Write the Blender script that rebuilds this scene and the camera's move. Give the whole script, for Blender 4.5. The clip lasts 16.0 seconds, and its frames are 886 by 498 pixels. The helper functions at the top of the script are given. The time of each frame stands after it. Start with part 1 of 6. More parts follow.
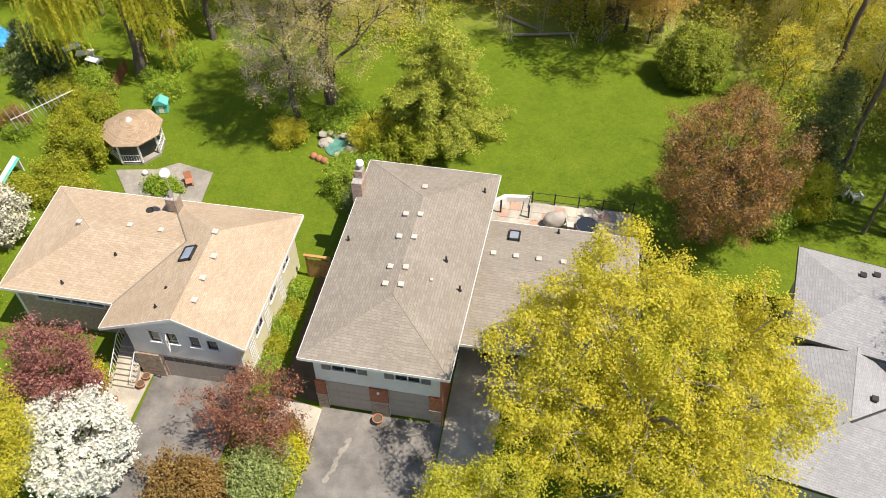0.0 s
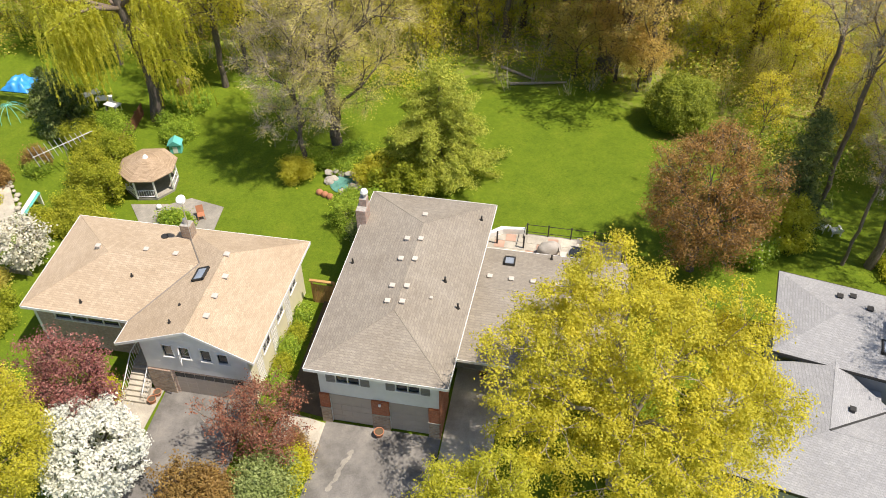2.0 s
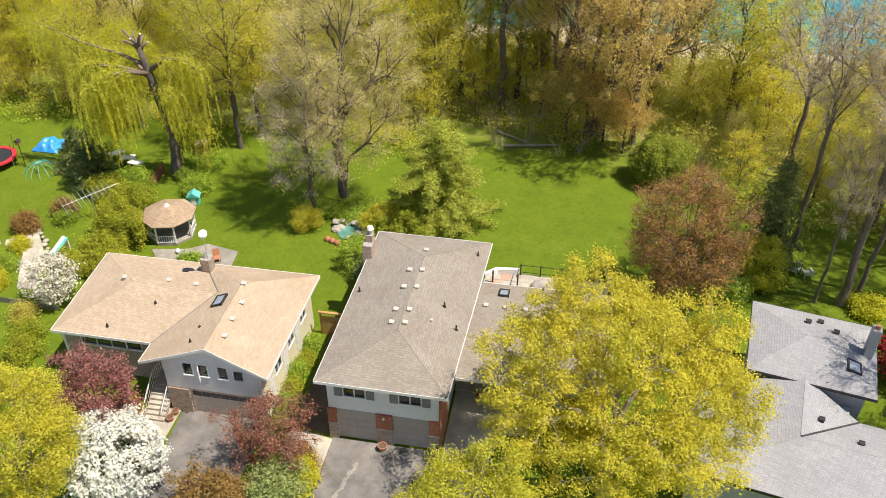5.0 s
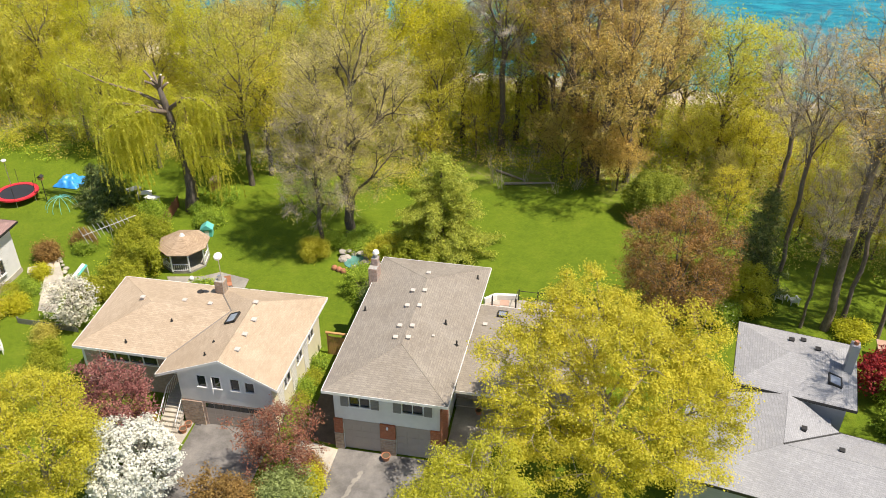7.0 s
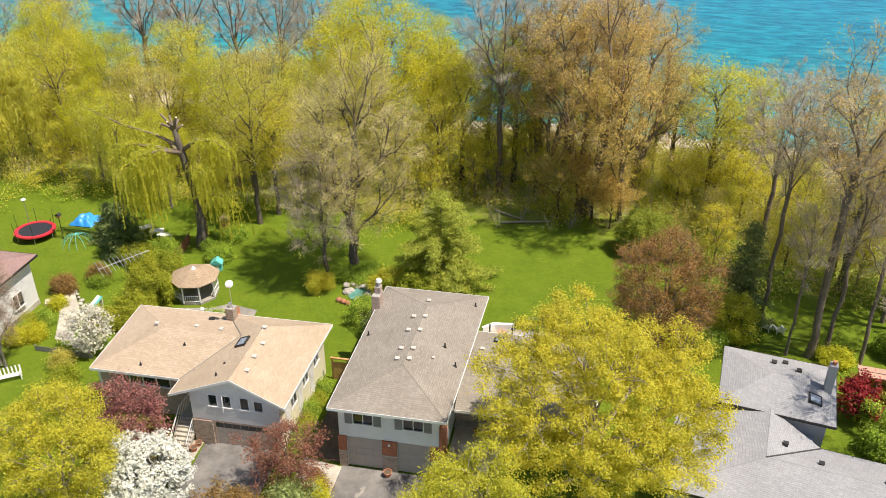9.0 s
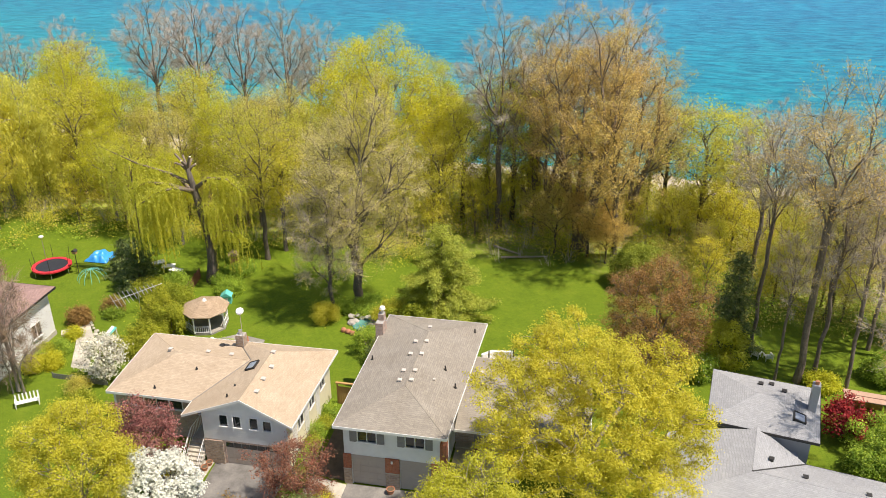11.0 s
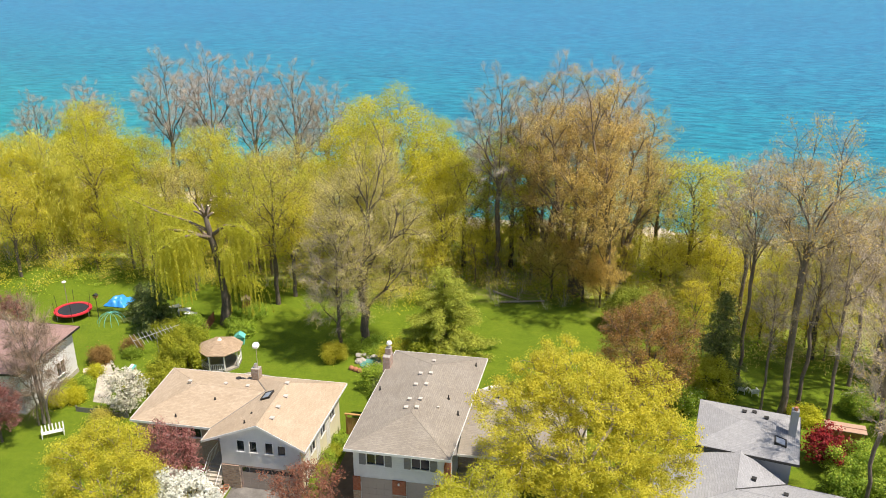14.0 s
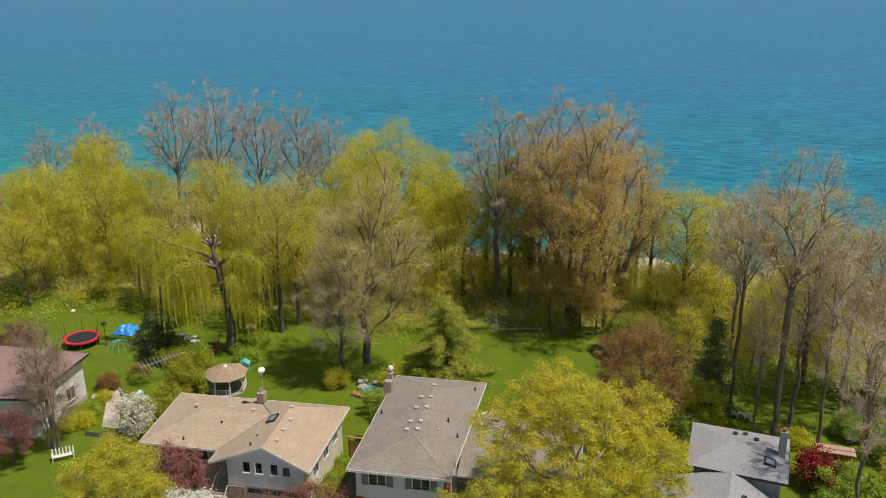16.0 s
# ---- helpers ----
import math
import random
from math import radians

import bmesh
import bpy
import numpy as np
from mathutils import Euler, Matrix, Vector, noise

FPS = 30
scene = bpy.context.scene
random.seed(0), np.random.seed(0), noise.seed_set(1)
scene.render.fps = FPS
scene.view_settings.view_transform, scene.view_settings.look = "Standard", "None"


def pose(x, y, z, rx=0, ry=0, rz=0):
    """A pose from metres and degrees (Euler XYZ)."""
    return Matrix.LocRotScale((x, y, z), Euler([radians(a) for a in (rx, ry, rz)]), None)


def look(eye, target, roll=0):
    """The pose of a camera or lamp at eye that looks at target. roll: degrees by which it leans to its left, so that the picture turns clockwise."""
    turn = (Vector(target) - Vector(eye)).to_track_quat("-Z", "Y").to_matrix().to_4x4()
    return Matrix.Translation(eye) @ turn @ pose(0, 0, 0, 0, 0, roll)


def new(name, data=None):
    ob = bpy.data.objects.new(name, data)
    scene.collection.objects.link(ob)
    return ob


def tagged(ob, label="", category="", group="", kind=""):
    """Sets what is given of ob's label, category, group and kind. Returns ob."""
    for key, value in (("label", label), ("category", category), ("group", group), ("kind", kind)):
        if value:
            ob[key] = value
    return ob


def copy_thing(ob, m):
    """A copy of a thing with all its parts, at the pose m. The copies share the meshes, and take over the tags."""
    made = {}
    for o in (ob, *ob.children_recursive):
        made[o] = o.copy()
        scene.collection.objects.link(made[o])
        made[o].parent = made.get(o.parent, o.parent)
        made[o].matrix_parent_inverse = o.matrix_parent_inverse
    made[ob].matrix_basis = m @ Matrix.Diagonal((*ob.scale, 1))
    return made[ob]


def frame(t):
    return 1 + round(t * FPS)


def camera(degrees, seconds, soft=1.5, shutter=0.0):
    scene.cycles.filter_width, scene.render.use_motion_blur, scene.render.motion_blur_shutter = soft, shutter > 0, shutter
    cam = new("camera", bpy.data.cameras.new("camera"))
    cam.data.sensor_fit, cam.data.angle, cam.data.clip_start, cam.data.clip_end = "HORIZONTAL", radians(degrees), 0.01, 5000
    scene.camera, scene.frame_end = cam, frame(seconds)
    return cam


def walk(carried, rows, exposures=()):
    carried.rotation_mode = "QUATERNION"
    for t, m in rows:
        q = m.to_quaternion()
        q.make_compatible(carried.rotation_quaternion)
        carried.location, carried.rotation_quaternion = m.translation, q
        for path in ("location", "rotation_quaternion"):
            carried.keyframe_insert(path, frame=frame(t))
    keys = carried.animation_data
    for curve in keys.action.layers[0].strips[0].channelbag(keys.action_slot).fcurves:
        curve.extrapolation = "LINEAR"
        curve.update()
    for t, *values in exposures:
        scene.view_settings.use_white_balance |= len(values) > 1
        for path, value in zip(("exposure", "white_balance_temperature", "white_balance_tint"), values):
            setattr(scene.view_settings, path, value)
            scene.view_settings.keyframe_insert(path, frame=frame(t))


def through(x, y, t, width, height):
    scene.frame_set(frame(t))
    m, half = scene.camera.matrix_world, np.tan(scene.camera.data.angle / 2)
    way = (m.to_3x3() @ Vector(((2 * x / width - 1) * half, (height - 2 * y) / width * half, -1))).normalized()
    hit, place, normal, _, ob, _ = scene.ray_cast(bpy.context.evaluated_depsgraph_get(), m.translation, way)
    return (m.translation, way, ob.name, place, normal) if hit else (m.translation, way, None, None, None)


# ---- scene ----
cam = camera(57.1, 16.0, soft=0.9)
PATH = [
    (0, (11.649, -23.88, 41.594), (11.406, -22.554, 40.117), -0.3),
    (1, (11.962, -25.79, 41.615), (11.711, -24.405, 40.194), -0.1),
    (2.5, (12.569, -28.746, 41.726), (12.302, -27.278, 40.394), -0.1),
    (4, (13.014, -31.802, 41.656), (12.739, -30.261, 40.412), 0.0),
    (6.5, (14.017, -36.936, 41.4), (13.717, -35.293, 40.299), 0.2),
    (8, (14.638, -39.889, 41.385), (14.324, -38.194, 40.371), 0.1),
    (9, (15.089, -41.778, 41.491), (14.768, -40.052, 40.533), 0.1),
    (11.5, (16.152, -46.345, 41.593), (15.81, -44.555, 40.769), -0.2),
    (12.5, (16.324, -48.379, 41.381), (15.979, -46.565, 40.612), -0.1),
    (14, (16.736, -50.837, 41.754), (16.387, -49.0, 41.044), -0.2),
    (16, (17.303, -53.452, 42.188), (16.948, -51.588, 41.555), -0.3),
]
walk(cam, [(t, look(eye, target, roll)) for t, eye, target, roll in PATH],
     exposures=[(0, 0.45, 7000, 14), (15.0, 0.46, 7000, 14), (15.5, 0.25, 7000, 14), (16.0, -0.27, 7000, 14)])

# ---------------------------------------------------------------- world and sun
SUN_EL, SUN_AZ = radians(64), radians(-11)      # azimuth measured from +x towards +y
world = bpy.data.worlds.new("world")
scene.world = world
world.use_nodes = True
wn = world.node_tree
sky = wn.nodes.new("ShaderNodeTexSky")
sky.sky_type, sky.sun_disc = "NISHITA", False
sky.sun_elevation, sky.sun_rotation = SUN_EL, radians(90) - SUN_AZ
sky.air_density, sky.dust_density = 1.0, 0.3
wn.nodes["Background"].inputs["Strength"].default_value = 0.115
wn.links.new(sky.outputs[0], wn.nodes["Background"].inputs[0])
sun = new("sun", bpy.data.lights.new("sun", "SUN"))
sun.data.energy, sun.data.angle, sun.data.color = 5.0, radians(0.53), (1.0, 0.955, 0.87)
sun_way = Vector((math.cos(SUN_EL) * math.cos(SUN_AZ), math.cos(SUN_EL) * math.sin(SUN_AZ), math.sin(SUN_EL)))
sun.matrix_world = look(sun_way * 100, (0, 0, 0))


# ---------------------------------------------------------------- materials
class Nodes:
    """A short hand for building one node material."""

    def __init__(self, name, rough=0.8, metal=0.0):
        self.mat = bpy.data.materials.new(name)
        self.mat.use_nodes = True
        self.t = self.mat.node_tree
        self.b = self.t.nodes["Principled BSDF"]
        self.b.inputs["Roughness"].default_value = rough
        self.b.inputs["Metallic"].default_value = metal

    def add(self, kind, **values):
        n = self.t.nodes.new(kind)
        for key, v in values.items():
            n.inputs[key.replace("_", " ")].default_value = v
        return n

    def link(self, a, b):
        self.t.links.new(a, b)

    def place(self, scale=(1, 1, 1)):
        co, mp = self.add("ShaderNodeTexCoord"), self.add("ShaderNodeMapping")
        mp.inputs["Scale"].default_value = scale
        self.link(co.outputs["Object"], mp.inputs["Vector"])
        return mp.outputs["Vector"]

    def noise(self, vec, scale, detail=4.0, rough=0.6):
        n = self.add("ShaderNodeTexNoise", Scale=scale, Detail=detail, Roughness=rough)
        self.link(vec, n.inputs["Vector"])
        return n.outputs["Fac"]

    def ramp(self, fac, stops):
        r = self.add("ShaderNodeValToRGB")
        e = r.color_ramp.elements
        while len(e) < len(stops):
            e.new(0.5)
        for el, (p, c) in zip(e, stops):
            el.position, el.color = p, (*c, 1)
        self.link(fac, r.inputs[0])
        return r.outputs[0]

    def mix(self, fac, a, b, mode="MIX"):
        m = self.add("ShaderNodeMix")
        m.data_type, m.blend_type = "RGBA", mode
        for sock, v in ((m.inputs[0], fac), (m.inputs[6], a), (m.inputs[7], b)):
            if isinstance(v, (int, float)):
                sock.default_value = v
            elif isinstance(v, tuple):
                sock.default_value = (*v, 1)
            else:
                self.link(v, sock)
        return m.outputs[2]

    def bump(self, height, strength=0.4, distance=0.02):
        b = self.add("ShaderNodeBump", Strength=strength, Distance=distance)
        self.link(height, b.inputs["Height"])
        self.link(b.outputs[0], self.b.inputs["Normal"])

    def color(self, c):
        if isinstance(c, tuple):
            self.b.inputs["Base Color"].default_value = (*c, 1)
        else:
            self.link(c, self.b.inputs["Base Color"])
        return self


def plain(name, c, rough=0.6, metal=0.0, vary=0.18, scale=3.0, bump=0.15):
    """Paint, metal, plastic or wood with blotches at two scales and a fine relief."""
    n = Nodes(name, rough, metal)
    v = n.place()
    big, fine = n.noise(v, scale * 0.4), n.noise(v, scale * 9, 6)
    lo, hi = tuple(x * (1 - vary) for x in c), tuple(min(1, x * (1 + vary)) for x in c)
    col = n.ramp(big, [(0.3, lo), (0.7, hi)])
    col = n.mix(0.35, col, n.ramp(fine, [(0.3, lo), (0.7, hi)]))
    n.color(col).bump(fine, bump, 0.01)
    return n.mat


def shingle(name, dark, light, streak):
    """Asphalt shingles: courses that follow the height, tabs of uneven tone, large stains."""
    n = Nodes(name, 0.9)
    co, sep, com = n.add("ShaderNodeTexCoord"), n.add("ShaderNodeSeparateXYZ"), n.add("ShaderNodeCombineXYZ")
    n.link(co.outputs["Object"], sep.inputs[0])
    along, up = n.add("ShaderNodeMath"), n.add("ShaderNodeMath")
    along.operation, up.operation = "ADD", "MULTIPLY"
    n.link(sep.outputs[0], along.inputs[0]), n.link(sep.outputs[1], along.inputs[1])
    n.link(sep.outputs[2], up.inputs[0])
    up.inputs[1].default_value = 3.6
    n.link(along.outputs[0], com.inputs[0]), n.link(up.outputs[0], com.inputs[1])
    br = n.add("ShaderNodeTexBrick", Scale=1.0)
    br.inputs["Color1"].default_value, br.inputs["Color2"].default_value = (*dark, 1), (*light, 1)
    br.inputs["Mortar"].default_value = (*(x * 0.84 for x in dark), 1)
    br.inputs["Mortar Size"].default_value = 0.012
    br.inputs["Brick Width"].default_value, br.inputs["Row Height"].default_value = 0.33, 0.15
    n.link(com.outputs[0], br.inputs["Vector"])
    v = n.place()
    stain = n.ramp(n.noise(v, 0.35, 5), [(0.35, streak), (0.65, (1, 1, 1))])
    grain = n.ramp(n.noise(v, 14, 5), [(0.3, (0.78, 0.78, 0.78)), (0.7, (1.12, 1.12, 1.12))])
    col = n.mix(1.0, n.mix(1.0, br.outputs[0], stain, "MULTIPLY"), grain, "MULTIPLY")
    n.color(col).bump(br.outputs["Fac"], 0.3, -0.012)
    return n.mat


def leafy(name, a, b, c, through=0.35):
    """Leaves: three tones picked leaf by leaf, with light passing through."""
    n = Nodes(name, 0.55)
    g, ob = n.add("ShaderNodeNewGeometry"), n.add("ShaderNodeObjectInfo")
    col = n.ramp(g.outputs["Random Per Island"], [(0.0, a), (0.5, b), (1.0, c)])
    v = n.place()
    col = n.mix(1.0, col, n.ramp(n.noise(v, 0.5, 3), [(0.3, (0.8, 0.83, 0.8)), (0.7, (1.1, 1.08, 1.0))]), "MULTIPLY")
    col = n.mix(0.5, col, n.ramp(ob.outputs["Random"], [(0, (0.8, 0.9, 0.8)), (1, (1.15, 1.05, 1.0))]), "MULTIPLY")
    n.color(col)
    n.b.inputs["Specular IOR Level"].default_value = 0.25
    tr, mx = n.add("ShaderNodeBsdfTranslucent"), n.add("ShaderNodeMixShader")
    n.link(col, tr.inputs[0])
    mx.inputs[0].default_value = through
    n.link(n.b.outputs[0], mx.inputs[1]), n.link(tr.outputs[0], mx.inputs[2])
    n.link(mx.outputs[0], n.t.nodes["Material Output"].inputs[0])
    return n.mat


def bark(name, lo, hi):
    n = Nodes(name, 0.95)
    v = n.place((1, 1, 0.25))
    f = n.noise(v, 9, 6, 0.7)
    n.color(n.ramp(f, [(0.3, lo), (0.7, hi)])).bump(f, 0.7, 0.05)
    return n.mat


def grass_material():
    n = Nodes("lawn_grass", 0.85)
    v = n.place()
    big, mid, fine = n.noise(v, 0.06, 4), n.noise(v, 0.5, 5), n.noise(v, 9, 8, 0.75)
    col = n.ramp(big, [(0.35, (0.075, 0.12, 0.006)), (0.65, (0.14, 0.185, 0.010))])
    col = n.mix(0.5, col, n.ramp(mid, [(0.3, (0.04, 0.08, 0.006)), (0.5, (0.12, 0.18, 0.011)), (0.7, (0.25, 0.265, 0.03))]))
    patch = n.noise(v, 2.3, 5, 0.7)
    col = n.mix(0.35, col, n.ramp(patch, [(0.32, (0.035, 0.075, 0.005)), (0.52, (0.11, 0.17, 0.01)), (0.7, (0.24, 0.27, 0.02))]))
    col = n.mix(0.5, col, n.ramp(fine, [(0.3, (0.02, 0.05, 0.003)), (0.65, (0.165, 0.24, 0.017))]))
    n.color(col).bump(fine, 0.9, 0.06)
    n.b.inputs["Specular IOR Level"].default_value = 0.15
    return n


def ground_material():
    """One sheet: lawn, and under the woods leaf litter with weeds."""
    n = grass_material()
    lawn = n.b.inputs["Base Color"].links[0].from_socket
    v = n.place()
    litter = n.ramp(n.noise(v, 1.6, 7, 0.7), [(0.3, (0.2, 0.16, 0.07)), (0.42, (0.4, 0.33, 0.16)), (0.52, (0.28, 0.33, 0.05)), (0.7, (0.3, 0.4, 0.045))])
    sep = n.add("ShaderNodeSeparateXYZ")
    n.link(v, sep.inputs[0])
    wob = n.add("ShaderNodeMath")
    wob.operation = "MULTIPLY_ADD"
    n.link(n.noise(v, 0.12, 4), wob.inputs[0])
    wob.inputs[1].default_value = 18.0
    side, both = n.add("ShaderNodeMapRange"), n.add("ShaderNodeMath")
    side.inputs[1].default_value, side.inputs[2].default_value, side.inputs[4].default_value = 25.0, 32.0, 9.0
    n.link(sep.outputs[0], side.inputs[0])
    n.link(side.outputs[0], both.inputs[0]), n.link(sep.outputs[1], both.inputs[1])
    n.link(both.outputs[0], wob.inputs[2])
    edge = n.add("ShaderNodeMapRange")
    edge.inputs[1].default_value, edge.inputs[2].default_value = 49.0, 58.0
    n.link(wob.outputs[0], edge.inputs[0])
    n.color(n.mix(edge.outputs[0], lawn, litter))
    n.mat.name = "ground_cover"
    return n.mat


def paving(name, c, crack=True, stain=(0.7, 0.7, 0.7)):
    n = Nodes(name, 0.9)
    v = n.place()
    f = n.noise(v, 22, 6, 0.7)
    big = n.noise(v, 0.5, 6, 0.65)
    col = n.ramp(f, [(0.3, tuple(x * 0.75 for x in c)), (0.7, tuple(x * 1.25 for x in c))])
    col = n.mix(1.0, col, n.ramp(big, [(0.32, stain), (0.52, (1, 1, 1)), (0.75, (1.55, 1.53, 1.47))]), "MULTIPLY")
    n.color(col).bump(f, 0.4, 0.01)
    return n.mat


def stone_wall(name, cols, w=0.4, h=0.16, mortar=(0.35, 0.33, 0.3)):
    n = Nodes(name, 0.9)
    co, sep, com, ad = n.add("ShaderNodeTexCoord"), n.add("ShaderNodeSeparateXYZ"), n.add("ShaderNodeCombineXYZ"), n.add("ShaderNodeMath")
    n.link(co.outputs["Object"], sep.inputs[0])
    n.link(sep.outputs[0], ad.inputs[0]), n.link(sep.outputs[1], ad.inputs[1])
    n.link(ad.outputs[0], com.inputs[0]), n.link(sep.outputs[2], com.inputs[1])
    br = n.add("ShaderNodeTexBrick", Scale=1.0)
    br.inputs["Color1"].default_value, br.inputs["Color2"].default_value = (*cols[0], 1), (*cols[1], 1)
    br.inputs["Mortar"].default_value, br.inputs["Mortar Size"].default_value = (*mortar, 1), 0.012
    br.inputs["Brick Width"].default_value, br.inputs["Row Height"].default_value = w, h
    n.link(com.outputs[0], br.inputs["Vector"])
    f = n.noise(n.place(), 6, 6)
    n.color(n.mix(1.0, br.outputs[0], n.ramp(f, [(0.3, (0.7, 0.7, 0.7)), (0.7, (1.2, 1.2, 1.2))]), "MULTIPLY")).bump(br.outputs["Fac"], 0.6, -0.02)
    return n.mat


def siding(name, c):
    """Horizontal lap siding."""
    n = Nodes(name, 0.6)
    w = n.add("ShaderNodeTexWave", Scale=1.6)
    w.bands_direction, w.wave_profile = "Z", "SAW"
    n.link(n.place(), w.inputs["Vector"])
    f = n.noise(n.place(), 1.2, 5)
    n.color(n.ramp(f, [(0.3, tuple(x * 0.88 for x in c)), (0.7, c)])).bump(w.outputs["Fac"], 0.5, 0.02)
    return n.mat


def glass_material():
    n = Nodes("window_glass", 0.05)
    n.color((0.02, 0.025, 0.03))
    n.b.inputs["Specular IOR Level"].default_value = 0.8
    return n.mat


def water_material():
    n = Nodes("lake_water", 0.35)
    v = n.place((0.7, 1.35, 1))
    a, b = n.noise(v, 0.3, 4, 0.65), n.noise(v, 0.9, 4, 0.6)
    deep = n.noise(n.place((1, 2.5, 1)), 0.012, 4)
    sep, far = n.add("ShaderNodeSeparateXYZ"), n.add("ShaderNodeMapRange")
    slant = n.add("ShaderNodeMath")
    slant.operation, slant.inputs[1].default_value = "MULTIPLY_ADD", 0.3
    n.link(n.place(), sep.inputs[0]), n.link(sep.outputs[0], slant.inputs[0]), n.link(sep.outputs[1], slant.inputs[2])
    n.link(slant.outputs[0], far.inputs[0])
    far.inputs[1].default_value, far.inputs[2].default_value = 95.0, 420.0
    # turquoise shallows; further out the sky's reflected blue is painted into the colour
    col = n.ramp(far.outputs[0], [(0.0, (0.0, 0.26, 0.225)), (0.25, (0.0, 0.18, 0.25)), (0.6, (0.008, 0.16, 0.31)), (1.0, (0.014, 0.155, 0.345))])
    col = n.mix(1.0, col, n.ramp(deep, [(0.35, (0.72, 0.8, 0.88)), (0.65, (1.1, 1.08, 1.05))]), "MULTIPLY")
    # ripple light and shade painted in: pale crests, dark troughs, here and below
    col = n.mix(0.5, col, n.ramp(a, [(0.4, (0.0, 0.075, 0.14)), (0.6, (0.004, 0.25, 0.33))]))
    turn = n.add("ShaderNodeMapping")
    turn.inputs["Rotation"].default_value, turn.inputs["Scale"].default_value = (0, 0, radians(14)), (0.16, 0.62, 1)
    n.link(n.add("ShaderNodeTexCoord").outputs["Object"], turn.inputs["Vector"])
    crest_shading = n.noise(turn.outputs["Vector"], 0.8, 5, 0.6)
    col = n.mix(1.0, col, n.ramp(crest_shading, [(0.36, (0.62, 0.72, 0.8)), (0.5, (1, 1, 1)), (0.64, (1.3, 1.2, 1.14))]), "MULTIPLY")
    n.color(col)
    n.b.inputs["Specular IOR Level"].default_value = 0.06
    h = n.mix(0.3, a, b)
    n.bump(h, 0.5, 0.9)
    return n.mat


